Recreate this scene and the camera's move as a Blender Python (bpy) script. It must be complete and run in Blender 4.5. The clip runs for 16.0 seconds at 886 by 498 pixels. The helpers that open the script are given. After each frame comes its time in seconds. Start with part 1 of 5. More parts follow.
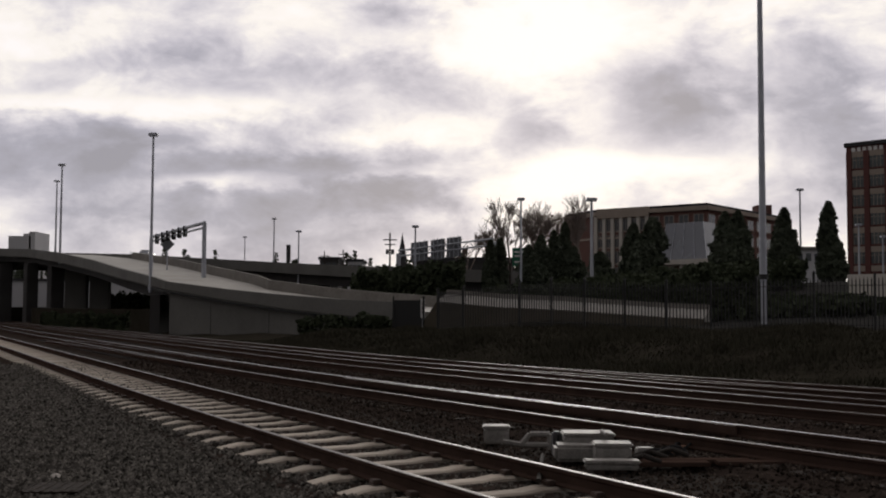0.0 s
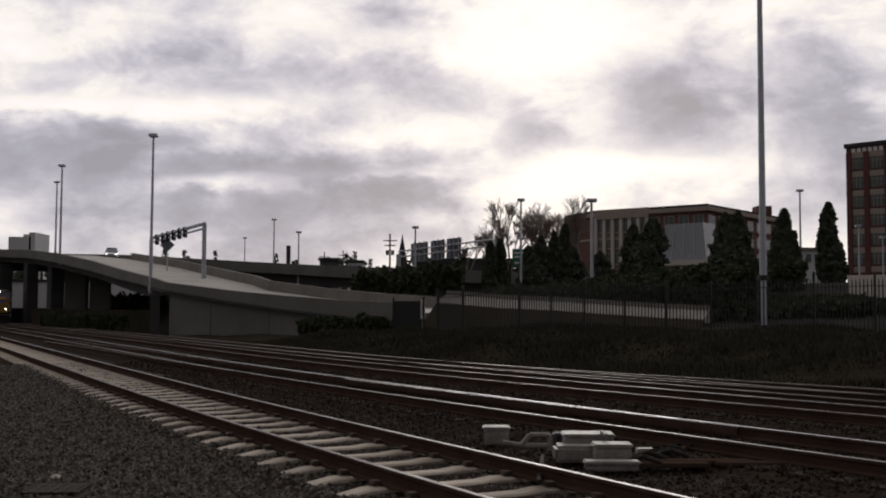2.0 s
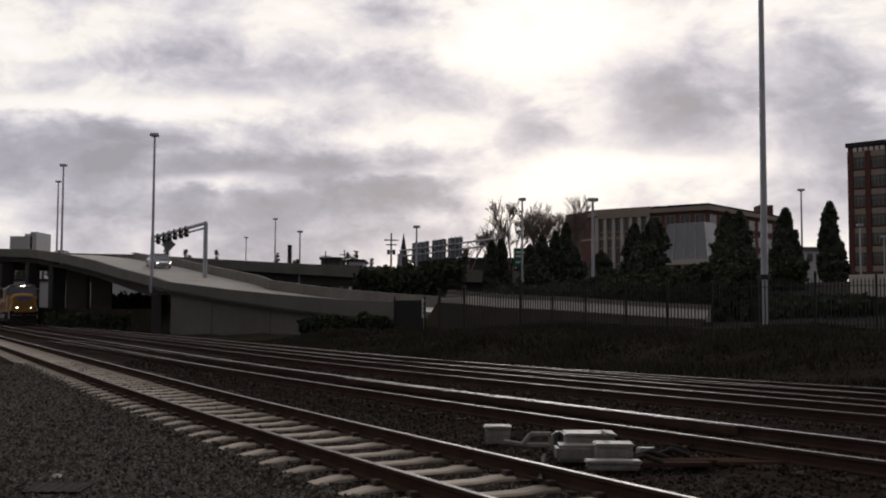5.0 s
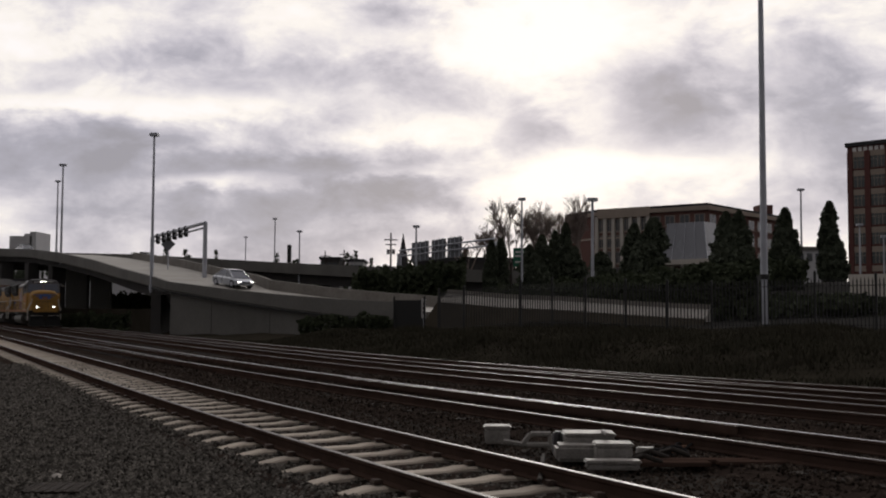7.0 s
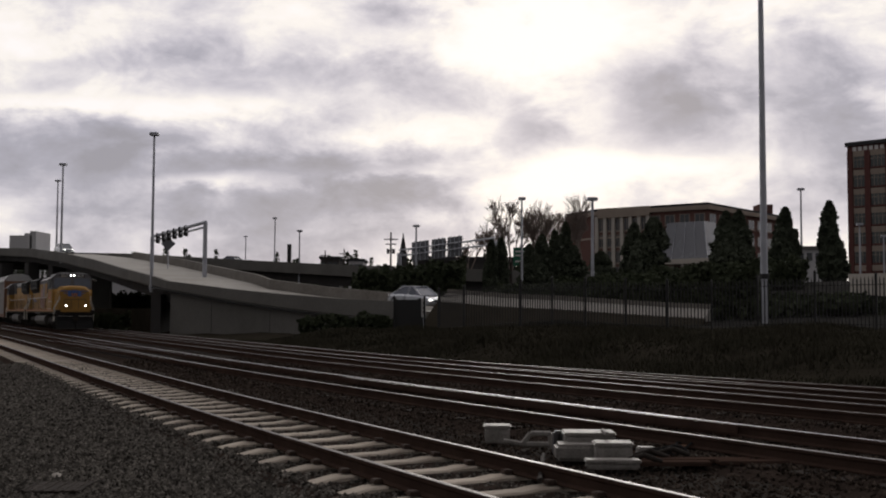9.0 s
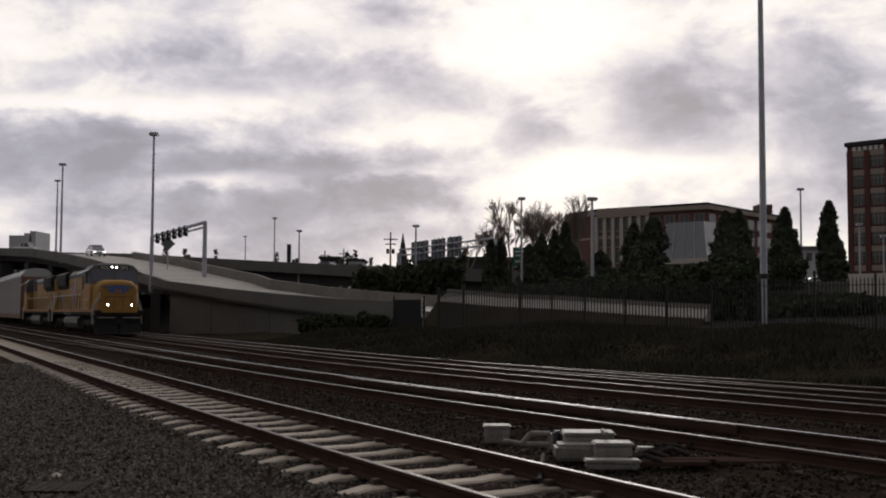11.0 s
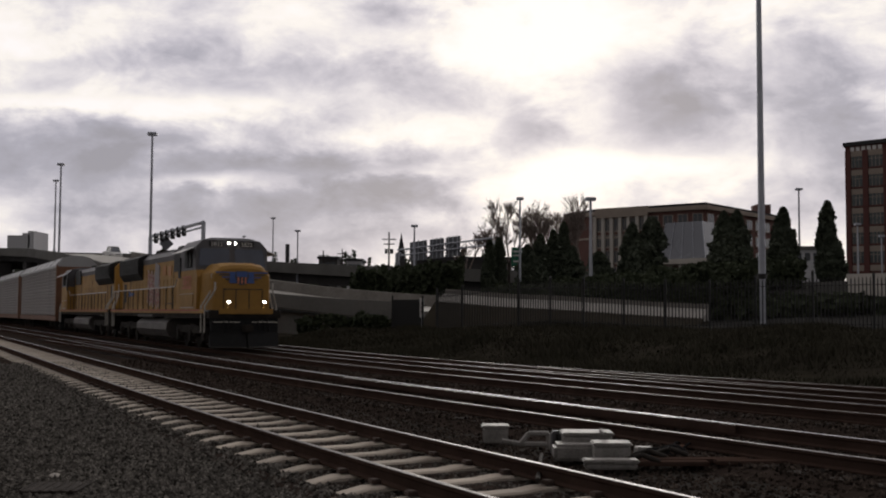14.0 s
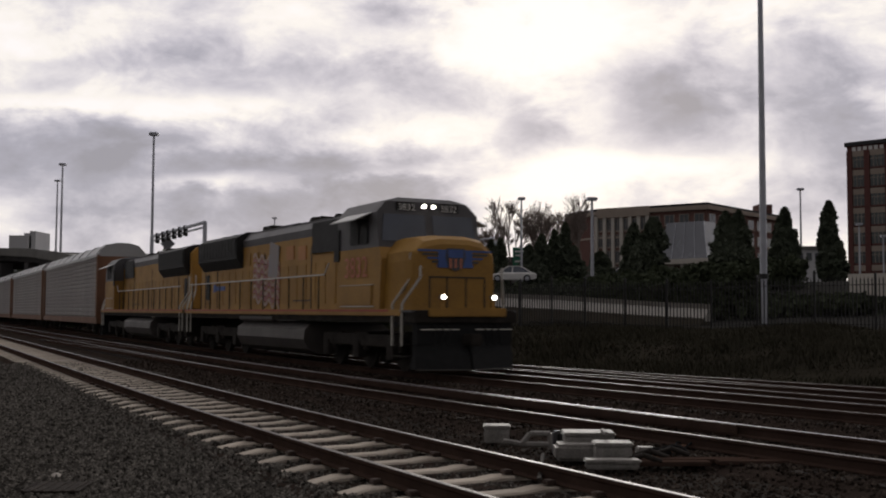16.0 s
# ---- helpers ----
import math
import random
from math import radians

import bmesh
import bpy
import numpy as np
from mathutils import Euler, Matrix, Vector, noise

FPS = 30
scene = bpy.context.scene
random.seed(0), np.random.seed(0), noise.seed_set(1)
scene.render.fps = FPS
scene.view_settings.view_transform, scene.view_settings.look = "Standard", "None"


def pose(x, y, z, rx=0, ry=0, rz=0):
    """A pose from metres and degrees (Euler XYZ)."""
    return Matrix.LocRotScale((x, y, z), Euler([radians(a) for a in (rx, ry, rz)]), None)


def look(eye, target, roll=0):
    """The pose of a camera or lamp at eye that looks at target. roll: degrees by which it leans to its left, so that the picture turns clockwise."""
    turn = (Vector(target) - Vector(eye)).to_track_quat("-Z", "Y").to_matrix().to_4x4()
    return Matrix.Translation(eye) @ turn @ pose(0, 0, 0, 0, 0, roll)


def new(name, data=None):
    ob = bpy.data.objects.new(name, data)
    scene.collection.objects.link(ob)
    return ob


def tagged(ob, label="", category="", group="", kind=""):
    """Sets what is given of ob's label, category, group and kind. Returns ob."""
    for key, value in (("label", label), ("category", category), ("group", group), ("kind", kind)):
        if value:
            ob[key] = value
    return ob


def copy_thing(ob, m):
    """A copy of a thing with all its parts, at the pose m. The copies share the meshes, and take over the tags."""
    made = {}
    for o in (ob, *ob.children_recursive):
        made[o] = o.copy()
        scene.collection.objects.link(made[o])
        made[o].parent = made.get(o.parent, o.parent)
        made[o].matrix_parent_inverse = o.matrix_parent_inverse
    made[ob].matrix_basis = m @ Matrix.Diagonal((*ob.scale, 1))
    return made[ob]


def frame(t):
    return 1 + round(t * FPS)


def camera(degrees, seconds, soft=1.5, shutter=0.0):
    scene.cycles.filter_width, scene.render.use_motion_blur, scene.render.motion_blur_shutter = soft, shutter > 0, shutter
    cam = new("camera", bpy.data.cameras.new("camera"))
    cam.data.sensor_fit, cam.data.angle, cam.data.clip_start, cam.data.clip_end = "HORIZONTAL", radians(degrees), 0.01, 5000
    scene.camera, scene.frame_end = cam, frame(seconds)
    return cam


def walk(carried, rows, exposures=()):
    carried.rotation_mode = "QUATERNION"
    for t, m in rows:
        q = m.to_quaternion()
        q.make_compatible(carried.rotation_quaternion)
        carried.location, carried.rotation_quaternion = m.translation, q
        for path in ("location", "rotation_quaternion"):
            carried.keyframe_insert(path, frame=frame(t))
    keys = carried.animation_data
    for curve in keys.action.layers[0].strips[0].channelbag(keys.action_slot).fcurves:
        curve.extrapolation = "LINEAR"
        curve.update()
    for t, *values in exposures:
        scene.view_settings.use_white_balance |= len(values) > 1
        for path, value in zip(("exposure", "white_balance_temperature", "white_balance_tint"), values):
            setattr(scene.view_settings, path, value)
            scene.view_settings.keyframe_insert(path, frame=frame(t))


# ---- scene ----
# the camera stands on a tripod that shakes a little
cam = camera(44.86, 16.0, soft=2.0, shutter=0.4)
EYE = Vector((0.0, 0.0, 1.55))


def stance(right, up):
    """The tripod's pose, nudged by thousandths of a radian."""
    return pose(EYE.x, EYE.y, EYE.z, 90 + 3.399 - math.degrees(up / 1000), 0, math.degrees(right / 1000)) @ pose(0, 0, 0, 0, 0, 0.25)


SHAKE = [(0, 0, 0), (0.5, 0, 0), (1, 0.3, 0), (1.5, 0.5, 0), (2, 0.0, -0.8), (2.5, 1.2, 0.2), (3, 1.5, 0.3), (3.5, 1.1, 0), (4, 1.5, 0),
         (6.5, 0.5, -0.6), (7, 0.8, 0), (7.5, 1.2, 0.5), (8, 1.3, 0.7), (8.5, 1.3, 0.7), (9, 0.8, 0.5), (11.5, 0.5, 0.5), (12, 0.5, 0.5),
         (12.5, 0.4, 0.5), (13, 0.3, 0.3), (13.5, -0.2, 0), (14, -0.9, 0.5), (14.5, -0.4, 0.5), (15, -0.3, 0.5), (15.5, 0, 0.5), (16, 0.4, 0.5)]
walk(cam, [(t, stance(a, b)) for t, a, b in SHAKE], exposures=[(0, 0.0, 6500, 10), (16, 0.0, 6500, 10)])

# ---- world, sun ----
SUN_DIR = Vector((0.11, 0.95, 0.27)).normalized()


def build_world():
    world = bpy.data.worlds.new("world")
    scene.world = world
    world.use_nodes = True
    nt = world.node_tree
    nt.nodes.clear()
    N, L = nt.nodes.new, nt.links.new

    def math_node(op, a, b=None, c=None):
        n = N("ShaderNodeMath")
        n.operation = op
        for i, v in enumerate((a, b, c)):
            if v is None:
                continue
            if isinstance(v, (int, float)):
                n.inputs[i].default_value = v
            else:
                L(v, n.inputs[i])
        return n.outputs[0]

    tc = N("ShaderNodeTexCoord")
    way = tc.outputs["Generated"]
    sep = N("ShaderNodeSeparateXYZ")
    L(way, sep.inputs[0])

    def clouds(scale, stretch, detail, rough, shift, distortion):
        mp = N("ShaderNodeMapping")
        mp.inputs["Scale"].default_value = (scale, scale, scale * stretch)
        mp.inputs["Location"].default_value = shift
        mp.inputs["Rotation"].default_value = (0, radians(-9), 0)
        L(way, mp.inputs["Vector"])
        n = N("ShaderNodeTexNoise")
        n.inputs["Scale"].default_value = 1
        n.inputs["Detail"].default_value = detail
        n.inputs["Roughness"].default_value = rough
        n.inputs["Distortion"].default_value = distortion
        L(mp.outputs[0], n.inputs["Vector"])
        return n.outputs["Fac"]

    big = clouds(4.5, 2.3, 6, 0.52, (3.1, 0.4, 1.7), 0.3)
    fine = clouds(13, 1.75, 8, 0.58, (0.6, 4.2, 2.9), 0.3)
    wisp = clouds(34, 1.7, 7, 0.6, (5.6, 1.2, 0.9), 0.35)
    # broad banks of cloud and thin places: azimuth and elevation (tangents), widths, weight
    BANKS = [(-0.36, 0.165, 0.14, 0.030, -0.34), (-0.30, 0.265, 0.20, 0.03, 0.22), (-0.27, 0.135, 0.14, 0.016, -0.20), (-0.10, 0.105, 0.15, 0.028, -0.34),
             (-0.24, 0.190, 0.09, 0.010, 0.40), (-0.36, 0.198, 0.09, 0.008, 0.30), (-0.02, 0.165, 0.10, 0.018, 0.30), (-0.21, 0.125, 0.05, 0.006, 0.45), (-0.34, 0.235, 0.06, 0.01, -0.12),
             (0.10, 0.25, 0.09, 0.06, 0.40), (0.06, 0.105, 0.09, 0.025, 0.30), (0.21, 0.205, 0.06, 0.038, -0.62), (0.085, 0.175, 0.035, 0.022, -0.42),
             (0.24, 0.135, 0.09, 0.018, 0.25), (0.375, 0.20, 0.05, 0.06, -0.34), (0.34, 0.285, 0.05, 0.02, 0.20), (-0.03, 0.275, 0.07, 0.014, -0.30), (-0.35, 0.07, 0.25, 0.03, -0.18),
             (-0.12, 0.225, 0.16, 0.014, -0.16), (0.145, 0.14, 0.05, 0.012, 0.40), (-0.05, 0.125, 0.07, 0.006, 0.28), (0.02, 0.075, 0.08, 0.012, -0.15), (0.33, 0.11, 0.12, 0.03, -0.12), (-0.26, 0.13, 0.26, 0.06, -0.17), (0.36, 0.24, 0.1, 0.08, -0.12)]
    front = math_node("MAXIMUM", sep.outputs[1], 0.15)
    u = math_node("DIVIDE", sep.outputs[0], front)
    v = math_node("DIVIDE", sep.outputs[2], front)
    wob = math_node("MULTIPLY", math_node("SUBTRACT", fine, 0.5), 0.05)
    wob2 = math_node("MULTIPLY", math_node("SUBTRACT", big, 0.5), 0.10)
    u = math_node("ADD", u, math_node("ADD", wob2, wob))
    v = math_node("ADD", v, math_node("MULTIPLY", math_node("ADD", wob, wob2), 0.5))
    total = math_node("ADD", math_node("MULTIPLY", big, 1.15), math_node("MULTIPLY", fine, 1.1))
    total = math_node("MULTIPLY_ADD", wisp, 0.24, total)
    total = math_node("SUBTRACT", total, 0.545)
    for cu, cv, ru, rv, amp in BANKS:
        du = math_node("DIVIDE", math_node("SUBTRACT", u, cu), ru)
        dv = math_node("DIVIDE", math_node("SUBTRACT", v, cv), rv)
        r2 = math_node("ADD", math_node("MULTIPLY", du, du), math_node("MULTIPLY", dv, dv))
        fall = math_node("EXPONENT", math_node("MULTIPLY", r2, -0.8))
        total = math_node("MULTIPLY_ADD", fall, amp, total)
    ramp = N("ShaderNodeValToRGB")
    cr = ramp.color_ramp
    cr.elements[0].position, cr.elements[0].color = 0.14, (0.345, 0.33, 0.37, 1)
    cr.elements[1].position, cr.elements[1].color = 1.0, (1.06, 1.0, 0.98, 1)
    for p, c in ((0.34, (0.43, 0.415, 0.475)), (0.52, (0.61, 0.58, 0.635)), (0.70, (0.82, 0.775, 0.79)), (0.84, (1.0, 0.94, 0.885))):
        e = cr.elements.new(p)
        e.color = (*c, 1)
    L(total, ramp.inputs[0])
    # thick cloud away from the sun is much darker
    dot = N("ShaderNodeVectorMath")
    dot.operation = "DOT_PRODUCT"
    dot.inputs[1].default_value = SUN_DIR
    L(way, dot.inputs[0])
    glow = N("ShaderNodeMapRange")
    glow.interpolation_type = "SMOOTHSTEP"
    for k, val in zip(("From Min", "From Max", "To Min", "To Max"), (-0.2, 0.86, SKY_BACK, 1.0)):
        glow.inputs[k].default_value = val
    L(dot.outputs["Value"], glow.inputs["Value"])
    lit = N("ShaderNodeMix")
    lit.data_type, lit.blend_type = "RGBA", "MULTIPLY"
    lit.inputs["Factor"].default_value = 1
    L(ramp.outputs[0], lit.inputs[6])
    L(glow.outputs[0], lit.inputs[7])
    sky = N("ShaderNodeTexSky")
    sky.sky_type, sky.sun_disc = "NISHITA", False
    sky.sun_elevation, sky.sun_rotation = math.asin(SUN_DIR.z), math.atan2(SUN_DIR.x, SUN_DIR.y)
    bg_sky, bg_cloud, mix, out = N("ShaderNodeBackground"), N("ShaderNodeBackground"), N("ShaderNodeMixShader"), N("ShaderNodeOutputWorld")
    bg_sky.inputs["Strength"].default_value = 0.05
    L(sky.outputs[0], bg_sky.inputs["Color"])
    L(lit.outputs[2], bg_cloud.inputs["Color"])
    mix.inputs[0].default_value = 0.94
    L(bg_sky.outputs[0], mix.inputs[1])
    L(bg_cloud.outputs[0], mix.inputs[2])
    L(mix.outputs[0], out.inputs["Surface"])


SKY_BACK = 0.31
build_world()
sun = new("sun", bpy.data.lights.new("sun", "SUN"))
sun.data.energy, sun.data.angle, sun.data.color = 0.5, radians(14), (1.0, 0.95, 0.88)
sun.matrix_world = look(SUN_DIR * 100, (0, 0, 0))


# ---- materials ----
def mat(name, a, b=None, scale=3.0, rough=0.8, metal=0.0, bump=0.15, fine=40.0, coat=0.0, random_tint=0.0):
    """A surface that varies between two colours at two scales, with fine relief."""
    m = bpy.data.materials.new(name)
    m.use_nodes = True
    nt = m.node_tree
    N, L = nt.nodes.new, nt.links.new
    p = nt.nodes["Principled BSDF"]
    b = b or tuple(c * 0.7 for c in a)
    tc = N("ShaderNodeTexCoord")
    n1, n2 = N("ShaderNodeTexNoise"), N("ShaderNodeTexNoise")
    for n, s, d in ((n1, scale, 6), (n2, fine, 4)):
        n.inputs["Scale"].default_value, n.inputs["Detail"].default_value, n.inputs["Roughness"].default_value = s, d, 0.62
        L(tc.outputs["Object"], n.inputs["Vector"])
    mx = N("ShaderNodeMath")
    mx.operation = "MULTIPLY_ADD"
    L(n1.outputs["Fac"], mx.inputs[0])
    mx.inputs[1].default_value = 1.5
    mx2 = N("ShaderNodeMath")
    mx2.operation = "MULTIPLY_ADD"
    L(n2.outputs["Fac"], mx2.inputs[0])
    mx2.inputs[1].default_value, mx2.inputs[2].default_value = 0.8, -0.65
    L(mx2.outputs[0], mx.inputs[2])
    mix = N("ShaderNodeMix")
    mix.data_type, mix.clamp_factor = "RGBA", True
    L(mx.outputs[0], mix.inputs["Factor"])
    mix.inputs[6].default_value, mix.inputs[7].default_value = (*a, 1), (*b, 1)
    col = mix.outputs[2]
    if random_tint:
        oi, hsv, mr = N("ShaderNodeObjectInfo"), N("ShaderNodeHueSaturation"), N("ShaderNodeMapRange")
        L(oi.outputs["Random"], mr.inputs["Value"])
        mr.inputs["To Min"].default_value, mr.inputs["To Max"].default_value = 1 - random_tint, 1 + random_tint
        L(mr.outputs[0], hsv.inputs["Value"])
        L(col, hsv.inputs["Color"])
        col = hsv.outputs[0]
    L(col, p.inputs["Base Color"])
    rr = N("ShaderNodeMapRange")
    rr.inputs["To Min"].default_value, rr.inputs["To Max"].default_value = max(0.02, rough - 0.12), min(1, rough + 0.12)
    L(n1.outputs["Fac"], rr.inputs["Value"])
    L(rr.outputs[0], p.inputs["Roughness"])
    p.inputs["Metallic"].default_value = metal
    p.inputs["Specular IOR Level"].default_value = 0.0 if rough > 0.92 else 0.1 if rough > 0.84 else 0.4
    p.inputs["Coat Weight"].default_value = coat
    if bump:
        bp = N("ShaderNodeBump")
        bp.inputs["Strength"].default_value, bp.inputs["Distance"].default_value = bump, 0.02
        L(n2.outputs["Fac"], bp.inputs["Height"])
        L(bp.outputs[0], p.inputs["Normal"])
    return m


def glow_mat(name, colour, strength):
    m = bpy.data.materials.new(name)
    m.use_nodes = True
    p = m.node_tree.nodes["Principled BSDF"]
    p.inputs["Base Color"].default_value = (*colour, 1)
    p.inputs["Emission Color"].default_value = (*colour, 1)
    p.inputs["Emission Strength"].default_value = strength
    return m


# Darkness between the loose stones is put into the ground colour; stones stand out.
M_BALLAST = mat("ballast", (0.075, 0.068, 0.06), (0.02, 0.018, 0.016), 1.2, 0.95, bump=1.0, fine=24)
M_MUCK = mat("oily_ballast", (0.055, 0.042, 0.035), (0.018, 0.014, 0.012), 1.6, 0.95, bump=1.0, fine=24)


def stone_mat(name, a, b):
    """Crushed stone in which each piece has its own shade."""
    m = mat(name, a, b, 14, 0.95, bump=0.4)
    nt = m.node_tree
    geo, span, shade = nt.nodes.new("ShaderNodeNewGeometry"), nt.nodes.new("ShaderNodeMapRange"), nt.nodes.new("ShaderNodeHueSaturation")
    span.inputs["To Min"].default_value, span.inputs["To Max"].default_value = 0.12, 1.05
    surface = nt.nodes["Principled BSDF"]
    nt.links.new(geo.outputs["Random Per Island"], span.inputs["Value"])
    nt.links.new(span.outputs[0], shade.inputs["Value"])
    nt.links.new(surface.inputs["Base Color"].links[0].from_socket, shade.inputs["Color"])
    nt.links.new(shade.outputs[0], surface.inputs["Base Color"])
    return m


M_STONE = stone_mat("crushed_stone", (0.25, 0.23, 0.205), (0.11, 0.10, 0.086))
M_STONE_OILY = stone_mat("rust_stained_stone", (0.125, 0.10, 0.084), (0.05, 0.038, 0.03))
M_SOIL = mat("soil", (0.050, 0.043, 0.034), (0.02, 0.018, 0.013), 0.35, 0.97, bump=0.6, fine=14)
M_LOT = mat("worn_asphalt", (0.055, 0.052, 0.049), (0.03, 0.03, 0.027), 0.3, 0.97, bump=0.2, fine=8)
M_GRASS = mat("dry_grass", (0.066, 0.058, 0.044), (0.034, 0.034, 0.023), 0.5, 0.95, bump=0.2, fine=9)
M_RAIL = mat("rusty_rail", (0.078, 0.050, 0.039), (0.034, 0.023, 0.019), 2, 0.93, 0.0, fine=60)
M_RAILTOP = mat("polished_rail_head", (0.27, 0.26, 0.28), (0.17, 0.16, 0.17), 0.8, 0.4, 1.0, bump=0.03)
M_TIE = mat("concrete_tie", (0.56, 0.50, 0.42), (0.33, 0.28, 0.23), 3, 0.9, bump=0.3, random_tint=0.15)
M_RAILMID = mat("worn_rail_head", (0.15, 0.138, 0.14), (0.07, 0.06, 0.06), 0.8, 0.46, 1.0, bump=0.03)
M_RAILDULL = mat("dull_rail_head", (0.085, 0.068, 0.06), (0.045, 0.035, 0.031), 0.8, 0.5, 0.6, bump=0.03)
M_WOOD = mat("creosoted_wood", (0.05, 0.04, 0.033), (0.025, 0.02, 0.017), 6, 0.9, bump=0.5, random_tint=0.2)
M_CLIP = mat("steel_clip", (0.09, 0.06, 0.045), (0.05, 0.035, 0.03), 8, 0.7, 0.4)
M_CONC = mat("weathered_concrete", (0.185, 0.178, 0.165), (0.11, 0.106, 0.098), 0.25, 0.9, bump=0.25, fine=6)
M_CONC2 = mat("stained_concrete", (0.23, 0.215, 0.195), (0.12, 0.11, 0.098), 0.5, 0.9, bump=0.25, fine=4)
M_KERB = mat("worn_pale_concrete", (0.28, 0.265, 0.245), (0.18, 0.17, 0.155), 0.4, 0.9, bump=0.15, fine=6)
M_DECK = mat("pale_road_surface", (0.38, 0.36, 0.32), (0.25, 0.235, 0.21), 0.3, 0.75, bump=0.1, fine=5)
# Concrete darkened in its colour to stand for the shade under the decks.
M_PIER = mat("shade_toned_concrete", (0.075, 0.071, 0.069), (0.045, 0.042, 0.041), 0.4, 0.9)
M_GALV = mat("galvanised_steel", (0.46, 0.47, 0.51), (0.35, 0.36, 0.40), 1.5, 0.55, 0.5, bump=0.05)
M_BLACK = mat("black_painted_steel", (0.012, 0.012, 0.013), (0.02, 0.019, 0.018), 3, 0.6, 0.0, bump=0.05)
M_LEAF = mat("dark_evergreen_leaf", (0.078, 0.090, 0.058), (0.040, 0.050, 0.032), 2.0, 0.8, bump=0)
M_HEDGE = mat("hedge_leaf", (0.062, 0.072, 0.042), (0.030, 0.038, 0.022), 0.7, 0.85, bump=0)
M_BARK = mat("bark", (0.06, 0.05, 0.045), (0.035, 0.03, 0.027), 6, 0.95, bump=0.5)
M_TWIG = mat("bare_twig", (0.24, 0.20, 0.18), (0.16, 0.13, 0.12), 3, 0.95, bump=0)
M_BRICK = mat("red_brick", (0.16, 0.085, 0.072), (0.11, 0.06, 0.052), 0.3, 0.9, bump=0.3, fine=7)
M_BRICK2 = mat("dark_red_brick", (0.14, 0.062, 0.055), (0.10, 0.046, 0.042), 0.3, 0.9, bump=0.3, fine=7)
M_CREAM = mat("cream_stone", (0.52, 0.48, 0.43), (0.40, 0.37, 0.33), 0.4, 0.85, bump=0.1)
M_TAN = mat("tan_stone", (0.36, 0.30, 0.25), (0.27, 0.225, 0.19), 0.4, 0.85, bump=0.1)
M_GLASS = mat("window_glass", (0.075, 0.08, 0.088), (0.045, 0.05, 0.056), 0.7, 0.12, 0.0, bump=0)
# Tower panes: the grey-green reflection is put into the base colour.
M_TOWERGLASS = mat("reflection_toned_glass", (0.11, 0.125, 0.125), (0.05, 0.058, 0.06), 0.5, 0.2, 0.0, bump=0)
M_PALEGLASS = mat("atrium_glass", (0.19, 0.195, 0.215), (0.15, 0.155, 0.172), 0.3, 0.25, 0.2, bump=0)
M_YELLOW = mat("yellow_paint", (0.43, 0.23, 0.036), (0.22, 0.115, 0.03), 0.8, 0.66, bump=0.06, fine=14, random_tint=0.09)
M_ORANGE = mat("faded_orange_paint", (0.50, 0.21, 0.05), (0.36, 0.15, 0.04), 0.8, 0.6, bump=0.06)
M_LGREY = mat("grey_paint", (0.095, 0.09, 0.095), (0.055, 0.052, 0.054), 0.9, 0.55, bump=0.05)
M_DARKGRILL = mat("dark_grille", (0.022, 0.021, 0.021), (0.012, 0.012, 0.012), 4, 0.7, 0.2, bump=0.4)
M_UNDER = mat("grimy_running_gear", (0.05, 0.043, 0.037), (0.014, 0.012, 0.011), 2, 0.85, 0.1, bump=0.3)
M_TANK = mat("silver_fuel_tank", (0.095, 0.083, 0.075), (0.045, 0.039, 0.035), 0.8, 0.6, 0.1)
M_HANDRAIL = mat("pale_handrail", (0.56, 0.53, 0.47), (0.42, 0.39, 0.34), 3, 0.5, bump=0)
M_DARKRAIL = mat("dark_stanchion", (0.06, 0.04, 0.025), (0.04, 0.03, 0.02), 3, 0.6, bump=0)
M_RED = mat("red_paint", (0.42, 0.06, 0.04), (0.32, 0.05, 0.035), 2, 0.6, bump=0)
M_FADED_RED = mat("faded_red_paint", (0.58, 0.17, 0.12), (0.5, 0.22, 0.1), 2, 0.6, bump=0)
M_FLAGPINK = mat("faded_purple_pink", (0.40, 0.17, 0.19), (0.34, 0.17, 0.15), 2, 0.6, bump=0)
M_FLAGPALE = mat("faded_flag_white", (0.46, 0.36, 0.33), (0.42, 0.28, 0.18), 2, 0.6, bump=0)
M_FLAGGREY = mat("faded_flag_blue", (0.22, 0.21, 0.235), (0.27, 0.22, 0.19), 2, 0.6, bump=0)
M_BLUE = mat("blue_paint", (0.07, 0.12, 0.32), (0.05, 0.09, 0.25), 2, 0.5, bump=0)
M_WHITE = mat("white_paint", (0.72, 0.71, 0.70), (0.55, 0.54, 0.52), 1.5, 0.6, bump=0.05)
M_DIRTYWHITE = mat("dirty_white_enamel", (0.34, 0.32, 0.295), (0.10, 0.09, 0.08), 5, 0.6, bump=0.1)
M_GREYWHITE = mat("dusty_white_panel", (0.29, 0.262, 0.252), (0.19, 0.168, 0.16), 0.5, 0.65, bump=0.05, random_tint=0.07)
M_RACKROOF = mat("pale_galvanised_roof", (0.42, 0.42, 0.42), (0.32, 0.32, 0.32), 0.6, 0.5, 0.3, bump=0.05)
M_RACKPOST = mat("brown_painted_steel", (0.22, 0.105, 0.055), (0.13, 0.065, 0.04), 1, 0.7)
# The bluish base colour stands in for reflected sky.
M_SCREEN = mat("windscreen", (0.075, 0.085, 0.115), (0.05, 0.058, 0.08), 1, 0.06, 0.0, bump=0, coat=0.5)
